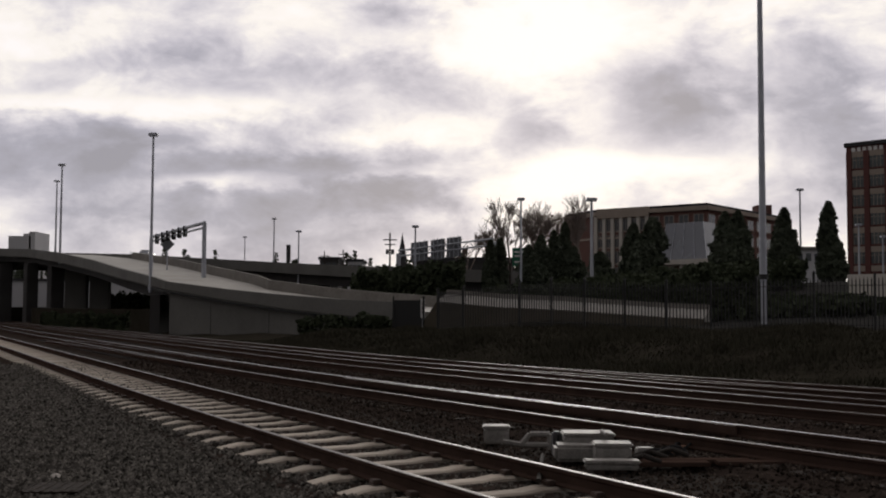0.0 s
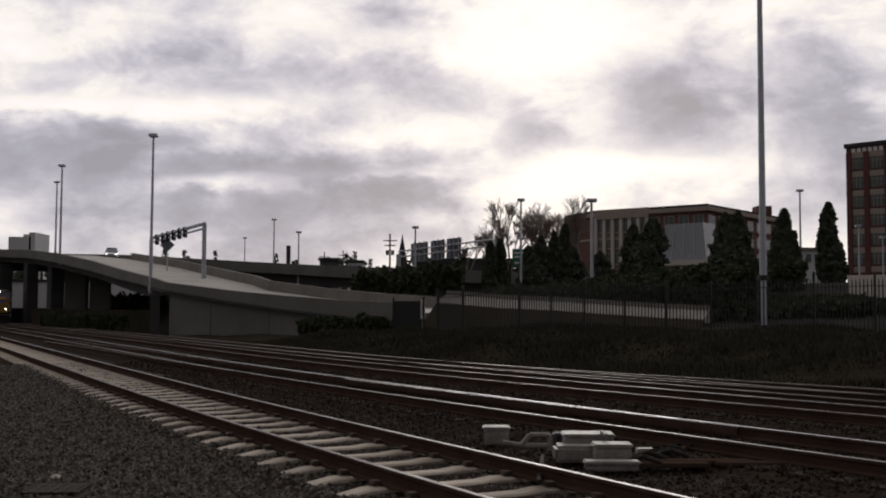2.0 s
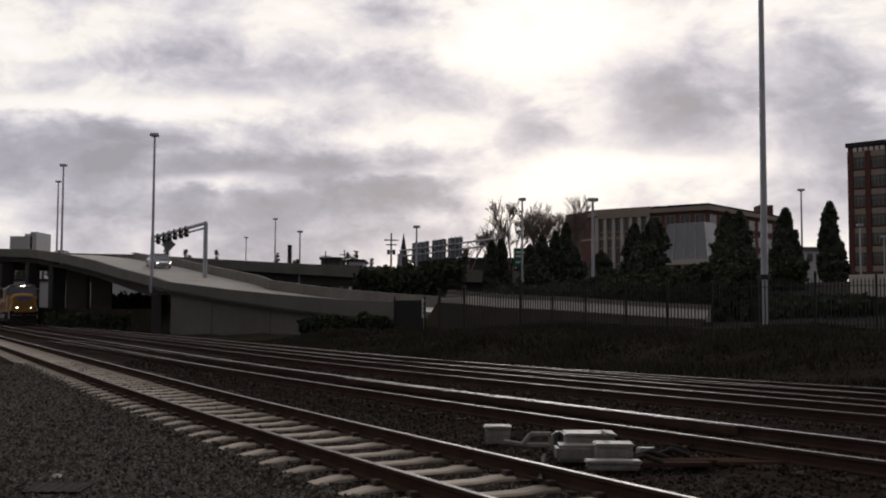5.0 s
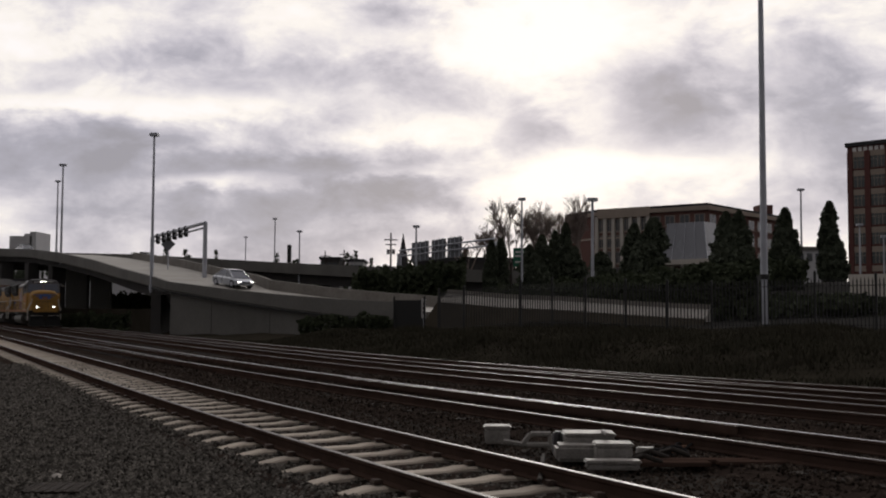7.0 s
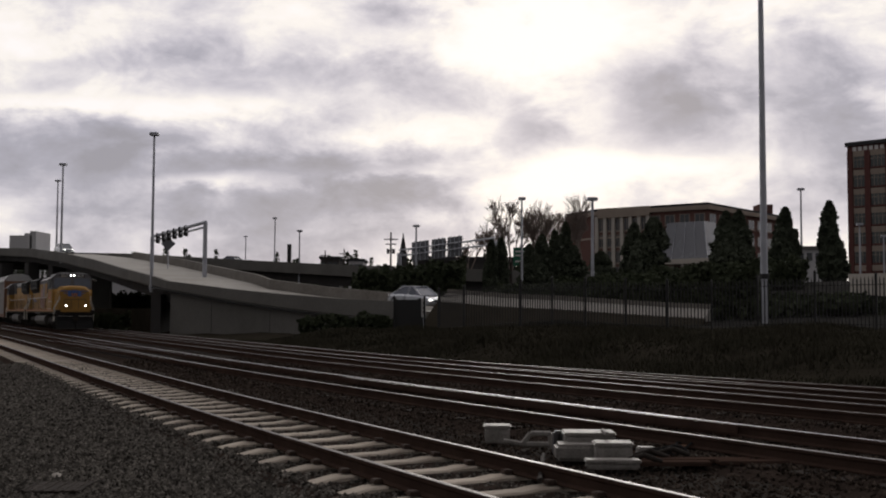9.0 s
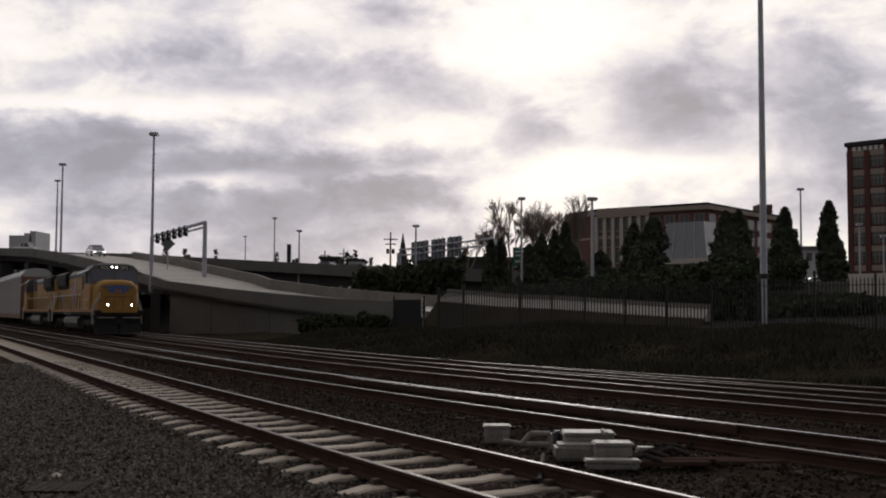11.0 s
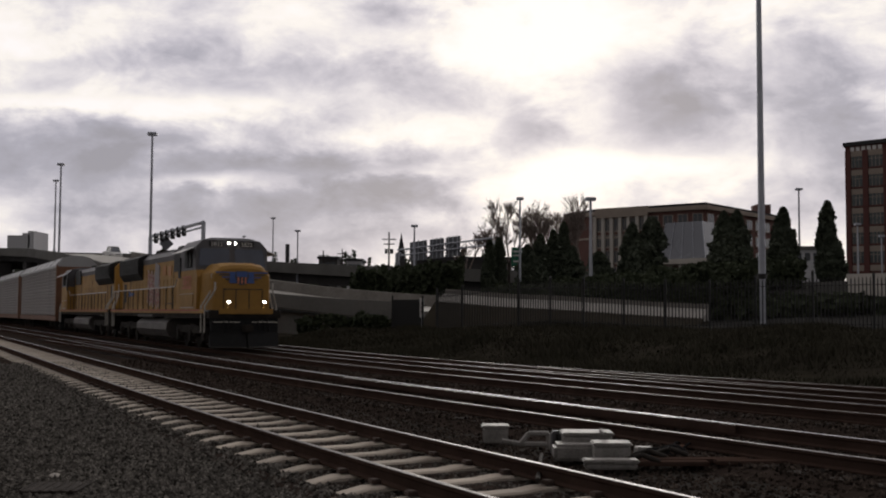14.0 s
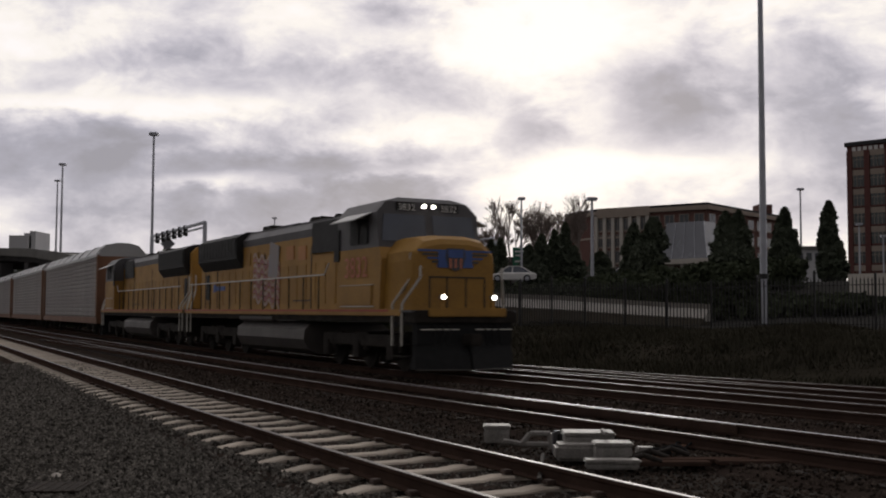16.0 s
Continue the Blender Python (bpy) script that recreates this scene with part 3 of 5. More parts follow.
def build_loco(lead):
    """x forward, right-hand side at negative y, z from the rail's top."""
    t = thing("locomotive", "yellow diesel locomotive with grey roof, headlights lit" if lead else "yellow diesel locomotive coupled backwards, faded orange lettering", "locomotive", group="locomotives of the train")
    DZ = 1.56
    # underframe and deck
    part("underframe", bx(-10.7, 10.7, -1.45, 1.45, DZ - 0.28, DZ - 0.02, 0.02), M_UNDER, t, "dark underframe")
    bm = bmesh.new()
    for y in (-1.53, 1.49):
        box(bm, -10.6, 10.0, y, y + 0.04, DZ - 0.10, DZ + 0.06)
    part("side_sill", bm, M_YELLOW, t, "yellow sill edge")
    bm = bmesh.new()
    for y in (-1.545, 1.53):
        box(bm, -10.6, 9.3, y, y + 0.015, DZ + 0.0, DZ + 0.045)
    part("stripe", bm, M_RED, t, "thin red stripe")
    part("walkway", bx(-10.6, 10.6, -1.5, 1.5, DZ - 0.02, DZ + 0.04), M_LGREY, t)
    # long hood
    bm = bmesh.new()
    prism(bm, [(-1.0, DZ + 0.04), (1.0, DZ + 0.04), (1.0, 4.1), (0.75, 4.36), (-0.75, 4.36), (-1.0, 4.1)], -10.0, 5.95, axis="x")
    hood = part("long_hood", bm, M_YELLOW, t, "yellow engine hood")
    part("hood_roof", bx(-4.4, 5.9, -0.8, 0.8, 4.38, 4.45, 0.03), M_LGREY, t, "grey roof")
    bm = bmesh.new()
    prism(bm, [(-1.0, 3.9), (-1.03, 4.14), (-0.78, 4.4), (0.78, 4.4), (1.03, 4.14), (1.0, 3.9)], -4.8, 5.9, axis="x")
    part("roof_band", bm, M_LGREY, t, "grey upper band of the hood")
    # flared radiators
    bm = bmesh.new()
    prism(bm, [(-1.02, 3.15), (-1.27, 3.5), (-1.27, 4.28), (-0.9, 4.46), (0.9, 4.46), (1.27, 4.28), (1.27, 3.5), (1.02, 3.15)], -9.6, -4.4, axis="x")
    part("radiator", bm, M_DARKGRILL, t, "flared black radiator section")
    bm = bmesh.new()
    for y in (-1.3, 1.27):
        box(bm, -9.5, -4.5, y, y + 0.03, 3.62, 4.22)
        for i in range(12):
            box(bm, -9.45 + i * 0.41, -9.4 + i * 0.41, y - 0.015, y + 0.045, 3.62, 4.22)
    for y, o in ((-1.06, 0), (1.03, 0)):
        box(bm, -9.5, -4.5, y, y + 0.03, 3.2, 3.6)
    part("radiator_grille", bm, M_DARKGRILL, t, "black radiator grille")
    bm = bmesh.new()
    for x in (-8.3, -6.9, -5.5):
        rod(bm, (x, 0, 4.455), (x, 0, 4.55), 0.6, seg=20)
    part("fan", bm, M_UNDER, t, "round roof fans")
    for x0, x1, w, z in ((1.0, 2.0, 0.5, 4.62), (-3.6, -2.6, 0.55, 4.64), (3.2, 3.6, 0.3, 4.58), (-1.5, 0.3, 0.6, 4.52), (0.5, 0.8, 0.25, 4.7), (2.4, 2.7, 0.2, 4.66)):
        part("roof_box", bx(x0, x1, -w, w, 4.44, z, 0.03), M_UNDER, t, "dark roof box")
    # dark grilles and doors on the sides
    bm = bmesh.new()
    for y in (-1.07, 1.03):
        box(bm, 2.75, 5.2, y, y + 0.04, 3.35, 4.3)
    part("intake_grille", bm, M_DARKGRILL, t, "dark air intake")
    for x in [-9.3 + i * 0.82 for i in range(17)]:
        for y in (-1.02, 1.0):
            part("hood_door", bx(x, x + 0.74, y, y + 0.02, DZ + 0.25, 3.05, 0.006), M_YELLOW, t)
    for y in (-1.035, 1.02):
        for x in (-9.35, -7.65, -1.9, 2.55, 5.85):
            part("seam", bx(x, x + 0.05, y, y + 0.015, DZ + 0.1, 3.6), M_DARKRAIL, t)
        part("seam", bx(1.0, 2.55, y, y + 0.015, DZ + 0.32, DZ + 0.36), M_DARKRAIL, t)
        part("vent", bx(-9.2, -8.75, y, y + 0.015, 2.0, 3.0), M_DARKGRILL, t, "dark side vent")
    for x, z in ((-4.2, 3.2), (-3.3, 3.2), (0.3, 3.25), (1.4, 3.2)):
        part("patch_panel", bx(x, x + 0.7, -1.03, -1.0, z, z + 0.45, 0.008), M_YELLOW if x < 0 else M_ORANGE, t, "faded patch panel")
    # flag and lettering on the flank, plain shapes
    if lead:
        for j in range(9):
            edge_lo, edge_hi = [], []
            for k in range(25):
                x = -3.1 + k * 0.115
                z = 3.5 - j * 0.185 + 0.11 * math.sin(k * 0.95) - 0.012 * k
                edge_lo.append((x, z - 0.055))
                edge_hi.append((x, z + 0.055))
            bm = bmesh.new()
            for k in range(24):
                prism(bm, [edge_lo[k], edge_lo[k + 1], edge_hi[k + 1], edge_hi[k]], -1.045, -1.022)
            part("flag_stripe", bm, M_FLAGPINK if j % 2 else M_FLAGPALE, t, "wavy faded stripe")
        bm = bmesh.new()
        prism(bm, [(-1.5, 2.75), (-0.55, 2.65), (-0.35, 3.75), (-1.3, 3.95)], -1.05, -1.025)
        part("flag_field", bm, M_FLAGGREY, t, "grey-blue field of a painted flag")
        bm = bmesh.new()
        box(bm, -8.1, -7.8, -1.05, -1.02, 2.3, 2.6)
        box(bm, -7.7, -6.6, -1.05, -1.02, 2.35, 2.52)
        part("lettering", bm, M_BLUE, t, "small blue lettering too worn to read")
    else:
        for k in range(6):
            part("letter", bx(0.2 + k * 0.75, 0.75 + k * 0.75, -1.04, -1.02, 2.75, 3.35), M_ORANGE, t, "faded red letter, unreadable")
    # cab
    cabw = 1.52
    bm = bmesh.new()
    prism(bm, [(5.2, DZ + 0.04), (8.05, DZ + 0.04), (8.15, 2.95), (8.0, 3.25), (5.2, 3.25)], -cabw, cabw)
    part("cab_lower", bm, M_YELLOW, t, "yellow lower cab")
    bm = bmesh.new()
    sweep(bm, [[(8.0, -cabw, 3.25), (8.0, cabw, 3.25), (5.2, cabw, 3.25), (5.2, -cabw, 3.25)],
               [(7.82, -cabw, 4.18), (7.82, cabw, 4.18), (5.2, cabw, 4.18), (5.2, -cabw, 4.18)],
               [(7.76, -1.22, 4.5), (7.76, 1.22, 4.5), (5.2, 1.22, 4.5), (5.2, -1.22, 4.5)],
               [(7.6, -0.8, 4.62), (7.6, 0.8, 4.62), (5.3, 0.8, 4.62), (5.3, -0.8, 4.62)]])
    part("cab_upper", bm, M_LGREY, t, "grey upper cab and roof")
    for y in (-cabw, cabw):
        o = -0.02 if y < 0 else 0.02
        bm = bmesh.new()
        box(bm, 6.15, 6.75, y + o - 0.02, y + o + 0.02, 3.36, 4.06, 0.02)
        box(bm, 6.85, 7.35, y + o - 0.02, y + o + 0.02, 3.36, 4.02, 0.02)
        part("side_window", bm, M_DARKGRILL, t, "dark sliding cab window")
        bm = bmesh.new()
        sg = -1 if y < 0 else 1
        prism(bm, [(y, 4.2), (y + sg * 0.5, 3.98), (y + sg * 0.5, 3.95), (y, 4.16)], 5.85, 7.5, axis="x")
        part("sunshade", bm, M_WHITE, t, "white awning over the cab window")
        part("cab_door", bx(5.0, 5.4, y + o - 0.02, y + o + 0.02, 2.95, 3.85, 0.02), M_DARKGRILL, t, "dark cab rear window")
        bm = bmesh.new()
        box(bm, 5.6, 7.6, y + o - 0.012, y + o + 0.012, 1.75, 2.25, 0.01)
        part("locker", bm, M_YELLOW, t, "yellow locker door")
        bm = bmesh.new()
        box(bm, 5.5, 7.7, y + o - 0.02, y + o + 0.02, 2.26, 2.28)
        box(bm, 5.5, 7.7, y + o - 0.02, y + o + 0.02, 1.68, 1.71)
        part("grab_rail", bm, M_HANDRAIL, t, "pale grab rail")
    # windscreens lie in the sloped front
    def on_front(y0, y1, z0, z1, out=0.02):
        def fx(z):
            return 8.0 - (z - 3.25) * 0.193 + out
        b = bmesh.new()
        a = [(fx(z0), y0, z0), (fx(z0), y1, z0), (fx(z1), y1 * 0.93, z1), (fx(z1), y0 * 0.93, z1)]
        c = [(x - 0.03, y, z) for x, y, z in a]
        sweep(b, [a, c])
        return b
    part("windscreen", on_front(-1.42, -0.12, 3.42, 4.14), M_SCREEN, t, "windscreen with a bluish sky reflection put into its colour")
    part("windscreen", on_front(0.12, 1.42, 3.42, 4.14), M_SCREEN, t, "windscreen with a bluish sky reflection put into its colour")
    part("numberboard", bx(7.7, 7.81, -0.95, -0.38, 4.22, 4.48), M_DARKGRILL, t)
    part("numberboard", bx(7.7, 7.81, 0.38, 0.95, 4.22, 4.48), M_DARKGRILL, t)
    up = Matrix(((0, 0, 1, 0), (1, 0, 0, 0), (0, 1, 0, 0), (0, 0, 0, 1)))
    side = Matrix(((1, 0, 0, 0), (0, 0, -1, 0), (0, 1, 0, 0), (0, 0, 0, 1)))
    if lead:
        for y in (-0.635, 0.635):
            text_part("number", "3832", 0.26, M_WHITE, t, Matrix.Translation((7.82, y, 4.26)) @ up, "white road number")
        text_part("number", "3832", 0.8, M_FADED_RED, t, Matrix.Translation((6.55, -cabw - 0.03, 2.48)) @ side, "faded red road number")
    # nose: broad, with a rounded sloping top
    bm = bmesh.new()
    sec = []
    for x, w, top, sh in ((8.0, 1.50, 3.34, 3.0), (8.35, 1.44, 3.46, 3.02), (9.0, 1.36, 3.54, 3.06), (9.7, 1.26, 3.52, 3.1), (9.98, 1.19, 3.42, 3.08), (10.06, 1.14, 3.28, 3.02)):
        sec.append([(x, -w, DZ + 0.04), (x, w, DZ + 0.04), (x, w, sh - 0.25), (x, w * 0.97, sh), (x, w * 0.72, top - 0.08), (x, w * 0.35, top), (x, -w * 0.35, top), (x, -w * 0.72, top - 0.08), (x, -w * 0.97, sh), (x, -w, sh - 0.25)])
    sweep(bm, sec)
    part("nose", bm, M_YELLOW, t, "broad yellow nose")
    bm = bmesh.new()
    for y in (-0.75, -0.25, 0.3, 0.85):
        box(bm, 10.05, 10.075, y, y + 0.035, DZ + 0.1, 2.45)
    box(bm, 10.05, 10.075, -0.75, 0.87, 2.42, 2.46)
    part("nose_seam", bm, M_DARKRAIL, t, "dark door outline")
    # winged shield, plain shapes
    for sg in (-1, 1):
        for j in range(5):
            part("wing_bar", bx(10.055, 10.085, sg * 0.22, sg * (1.08 - j * 0.14), 3.09 - j * 0.095, 3.14 - j * 0.095), M_BLUE if j % 2 == 0 else M_LGREY, t, "bar of a painted wing")
        part("wing_root", bx(10.055, 10.087, sg * 0.2, sg * 0.5, 2.68, 3.13, 0.01), M_BLUE, t, "blue painted wing")
    bm = bmesh.new()
    prism(bm, [(-0.25, 3.18), (0.25, 3.18), (0.29, 2.95), (0.2, 2.68), (0, 2.6), (-0.2, 2.68), (-0.29, 2.95)], 10.06, 10.1, axis="x")
    part("shield", bm, M_LGREY, t, "plain painted shield")
    part("shield_top", bx(10.06, 10.105, -0.22, 0.22, 2.94, 3.15), M_BLUE, t)
    for y in (-0.15, 0.0, 0.15):
        part("shield_stripe", bx(10.06, 10.105, y - 0.03, y + 0.03, 2.67, 2.92), M_FADED_RED, t)
    # front platform, lights, plough, coupler
    part("end_plate", bx(10.06, 10.7, -1.42, 1.42, DZ - 0.1, DZ + 0.03, 0.03), M_UNDER, t, "dark end platform")
    part("anticlimber", bx(10.7, 10.78, -1.1, 1.1, DZ - 0.12, DZ + 0.1, 0.02), M_YELLOW, t, "yellow anticlimber lip")
    bm = bmesh.new()
    prism(bm, [(10.35, 0.75), (10.6, 0.75), (10.6, 1.44), (10.35, 1.44)], -1.36, 1.36)
    part("pilot_plate", bm, M_TYRE, t, "black pilot plate")
    for sg in (-1, 1):
        bm = bmesh.new()
        sweep(bm, [[(11.0, sg * 0.03, 0.14), (10.9, sg * 0.03, 0.5), (10.66, sg * 0.03, 0.8), (10.5, sg * 0.03, 0.14)],
                   [(10.62, sg * 1.4, 0.14), (10.58, sg * 1.4, 0.5), (10.5, sg * 1.4, 0.8), (10.3, sg * 1.4, 0.14)]])
        part("plough_blade", bm, M_TYRE, t, "black plough blade angled to the side")
        part("plough_edge", rods(((10.99, sg * 0.04, 0.13), (10.62, sg * 1.38, 0.13), 0.022, None, 6)), M_TANK, t, "worn bright blade edge")
        for k in range(3):
            y = sg * (0.5 + 0.2 * k)
            part("air_hose", rods(((10.6, y, 1.25), (10.78, y, 1.05), 0.03), ((10.78, y, 1.05), (10.76, y + sg * 0.06, 0.72), 0.03)), M_TYRE, t, "black rubber air hose")
        part("cut_lever", rods(((10.72, sg * 0.25, 1.12), (10.72, sg * 1.3, 1.12), 0.018)), M_HANDRAIL, t, "pale coupler lever")
    for x0, x1 in ((10.7, 11.2), (-11.2, -10.6)):
        part("coupler", bx(x0, x1, -0.18, 0.18, 0.72, 1.02, 0.04), M_UNDER, t, "steel coupler")
    part("rear_end", bx(-10.8, -10.55, -1.45, 1.45, 0.5, DZ + 0.1, 0.02), M_UNDER, t)
    if lead:
        for x, y, z, r in ((10.8, -0.725, 1.92, 0.052), (10.8, 0.725, 1.92, 0.052), (7.86, -0.14, 4.38, 0.05), (7.86, 0.14, 4.38, 0.05)):
            h = part("headlight" if z < 2 else "cab_headlight", rods(((x - 0.12, y, z), (x, y, z), r * 1.35, None, 16)), M_LGREY, t, "lamp housing")
            part("lens", rods(((x, y, z), (x + 0.02, y, z), r, None, 16)), M_LAMP, h, "bright white lens")
            if z < 2:
                part("bracket", bx(x - 0.12, x - 0.04, y - 0.05, y + 0.05, DZ + 0.1, z - 0.05), M_YELLOW, h)
    # handrails and stanchions
    for y in (-1.48, 1.48):
        for i in range(12):
            x = -9.6 + i * 1.27
            part("stanchion", rods(((x, y, DZ), (x, y, DZ + 1.05), 0.022)), M_DARKRAIL, t)
        part("handrail", rods(((-9.9, y, DZ + 1.07), (4.8, y, DZ + 1.07), 0.025), ((4.8, y, DZ + 1.07), (5.15, y, 2.95), 0.022)), M_HANDRAIL, t, "pale handrail")
        sg = -1 if y < 0 else 1
        for ex, d in ((9.45, 1), (-9.85, -1)):
            for k, o in ((0, 0), (1, 0.55)):
                x = ex + d * o
                r = [((x, y, 0.7), (x, y, 1.75), 0.034), ((x, y, 1.75), (x + d * 0.42, y - sg * 0.3, 2.4), 0.034), ((x + d * 0.42, y - sg * 0.3, 2.4), (x + d * 0.42, y - sg * 0.3, 3.05 - 0.35 * k), 0.034)]
                part("stair_rail", rods(*r), M_HANDRAIL, t, "white stair handrail")
            bm = bmesh.new()
            for k in range(4):
                box(bm, ex, ex + d * 0.55, y - sg * 0.3, y, 0.42 + k * 0.3, 0.45 + k * 0.3)
            part("step", bm, M_UNDER, t, "step tread")
    # fuel tank, trucks
    bm = bmesh.new()
    prism(bm, [(-1.2, 1.2), (-1.42, 1.0), (-1.45, 0.7), (-1.3, 0.4), (-1.0, 0.25), (1.0, 0.25), (1.3, 0.4), (1.45, 0.7), (1.42, 1.0), (1.2, 1.2)], -3.6, 3.1, axis="x")
    part("fuel_tank", bm, M_TANK, t, "dirty silver fuel tank")
    part("air_tank", rods(((-3.3, -1.36, 1.33), (0.2, -1.36, 1.33), 0.11, None, 14)), M_TANK, t, "long air reservoir")
    truck(t, 6.6)
    truck(t, -6.8)
    part("antenna", rods(((6.2, -0.3, 4.55), (6.2, -0.3, 4.66), 0.05), ((6.2, -0.5, 4.66), (6.2, 0.5, 4.66), 0.02), ((5.8, 0.2, 4.55), (5.8, 0.2, 4.68), 0.04)), M_UNDER, t, "roof horn and antenna")
    # the cab sits well forward, close to the nose
    for o in list(t.children):
        if o.name.split(".")[0] in ("cab_lower", "cab_upper", "side_window", "sunshade", "cab_door", "locker", "grab_rail", "windscreen", "numberboard", "number", "cab_headlight", "antenna"):
            o.matrix_basis = pose(0.7, 0, 0) @ o.matrix_basis
    return t


def build_rack():
    t = thing("autorack_car", "covered car carrier with dusty white panels and brown ends", "railway car", group="autorack cars of the train")
    part("floor_frame", bx(-13.4, 13.4, -1.5, 1.5, 0.75, 1.15, 0.03), M_RACKPOST, t, "brown underframe")
    part("core", bx(-13.2, 13.2, -1.38, 1.38, 1.1, 4.95), M_GREYWHITE, t)
    bm = bmesh.new()
    prism(bm, [(-1.52, 4.9), (-1.52, 5.05), (-1.0, 5.62), (-0.4, 5.78), (0.4, 5.78), (1.0, 5.62), (1.52, 5.05), (1.52, 4.9)], -13.35, 13.35, axis="x")
    part("roof", bm, M_RACKROOF, t, "pale metal roof")
    for i in range(8):
        x = -13.0 + i * 3.7
        bm = bmesh.new()
        for sg in (-1, 1):
            rod(bm, (x, sg * 1.53, 5.06), (x, sg * 1.0, 5.64), 0.025, seg=5)
            rod(bm, (x, sg * 1.0, 5.64), (x, 0, 5.8), 0.025, seg=5)
        part("roof_rib", bm, M_LGREY, t)
    me = None
    for i in range(11):
        x = -12.6 + i * 2.3
        for y, sg in ((-1.44, -1), (1.44, 1)):
            if me is None:
                b = bmesh.new()
                edge = [(-0.05, 1.15)]
                for j in range(14):
                    z = 1.2 + j * 0.265
                    edge += [(-0.02, z), (0.03, z + 0.03), (0.03, z + 0.2), (-0.02, z + 0.24)]
                prism(b, edge + [(-0.05, 4.9)], 0, 2.2, axis="x")
                me = mesh_of("side_panel", b, M_GREYWHITE)
            p = part("side_panel", me, None, t, at=(pose(x, y, 0) if sg > 0 else pose(x + 2.2, y, 0, 0, 0, 180)))
    for x in (-13.3, 13.3):
        for y in (-1.47, 1.47):
            part("corner_post", bx(x - 0.22, x + 0.22, y - 0.07, y + 0.07, 1.0, 5.0, 0.02), M_RACKPOST, t, "brown corner post")
        part("end_door", bx(x - 0.06, x + 0.06, -1.4, 1.4, 1.1, 4.95, 0.02), M_RACKPOST, t, "brown end door")
    part("top_rail", bx(-13.35, 13.35, -1.54, -1.46, 4.86, 4.98), M_RACKROOF, t)
    part("coupler", bx(-14.0, 14.0, -0.15, 0.15, 0.72, 1.0), M_UNDER, t)
    truck(t, 9.6, 2)
    truck(t, -9.6, 2)
    return t


lead_loco = build_loco(True)
second_loco = build_loco(False)
rack = build_rack()
racks = [rack] + [copy_thing(rack, pose(0, 0, 0)) for _ in range(5)]


# ---- road vehicles ----
def build_car(label, paint, pickup=False):
    t = thing("pickup_truck" if pickup else "car", label, "car", group="cars on the ramp")
    L = 2.7 if pickup else 2.15
    h = 1.0 if pickup else 0.86
    bm = bmesh.new()
    sec = []
    for x, w, zb, zt in ((-L, 0.78, 0.35, h - 0.1), (-L + 0.25, 0.88, 0.25, h), (-0.9, 0.92, 0.22, h + 0.02), (0.9, 0.92, 0.22, h), (L - 0.5, 0.88, 0.22, h - 0.12), (L - 0.1, 0.76, 0.28, h - 0.25), (L, 0.66, 0.35, h - 0.36)):
        sec.append([(x, -w, zb), (x, w, zb), (x, w, zt - 0.12), (x, w * 0.9, zt), (x, -w * 0.9, zt), (x, -w, zt - 0.12)])
    sweep(bm, sec)
    part("body", bm, paint, t)
    top = 1.85 if pickup else 1.47
    xs = (-0.75, -0.6, 0.75, 1.5) if pickup else (-1.75, -0.75, 0.35, 1.25)
    bm = bmesh.new()
    sweep(bm, [[(xs[0], -0.8, h - 0.02), (xs[3], -0.8, h - 0.02), (xs[3], 0.8, h - 0.02), (xs[0], 0.8, h - 0.02)], [(xs[1], -0.62, top - 0.06), (xs[2], -0.62, top - 0.06), (xs[2], 0.62, top - 0.06), (xs[1], 0.62, top - 0.06)]])
    part("glasshouse", bm, M_SCREEN, t, "dark car windows")
    bm = bmesh.new()
    box(bm, xs[1] - 0.1, xs[2] + 0.1, -0.66, 0.66, top - 0.08, top, 0.03)
    for x0, x1 in ((xs[0], xs[1]), (xs[3], xs[2]), (0.0, -0.05)):
        for y in (-1, 1):
            rod(bm, (x0, y * 0.8, h), (x1, y * 0.63, top - 0.05), 0.045)
    part("roof", bm, paint, t)
    for x in (-L * 0.62, L * 0.62):
        for y in (-0.82, 0.82):
            w = part("wheel", rods(((x, y - 0.1, 0.33), (x, y + 0.1, 0.33), 0.33, None, 20)), M_TYRE, t, "black tyre")
            part("rim", rods(((x, y - 0.11, 0.33), (x, y + 0.11, 0.33), 0.2, None, 14)), M_GALV, w)
    for y in (-0.58, 0.58):
        part("headlight", bx(L - 0.22, L - 0.03, y - 0.17, y + 0.17, h - 0.38, h - 0.26, 0.03), M_WHITE if pickup else M_CARLAMP, t, "clear headlight" if pickup else "lit headlight")
    part("grille", bx(L - 0.04, L + 0.01, -0.38, 0.38, h - 0.42, h - 0.3), M_DARKGRILL, t)
    return t


silver_car = build_car("silver saloon car with lit headlights", M_CAR)
pickup = build_car("pale grey pickup truck", M_WHITE, True)
grey_car = build_car("silver-grey car in line", M_CAR)
white_car = build_car("white car passing behind the hedge", M_WHITE)
second_white_car = build_car("white car following behind the hedge", M_WHITE)
dark_car = build_car("dark car passing behind the parapet", M_BLACK)
street_car = build_car("white car on the street under the bridge, headlights lit", M_WHITE)


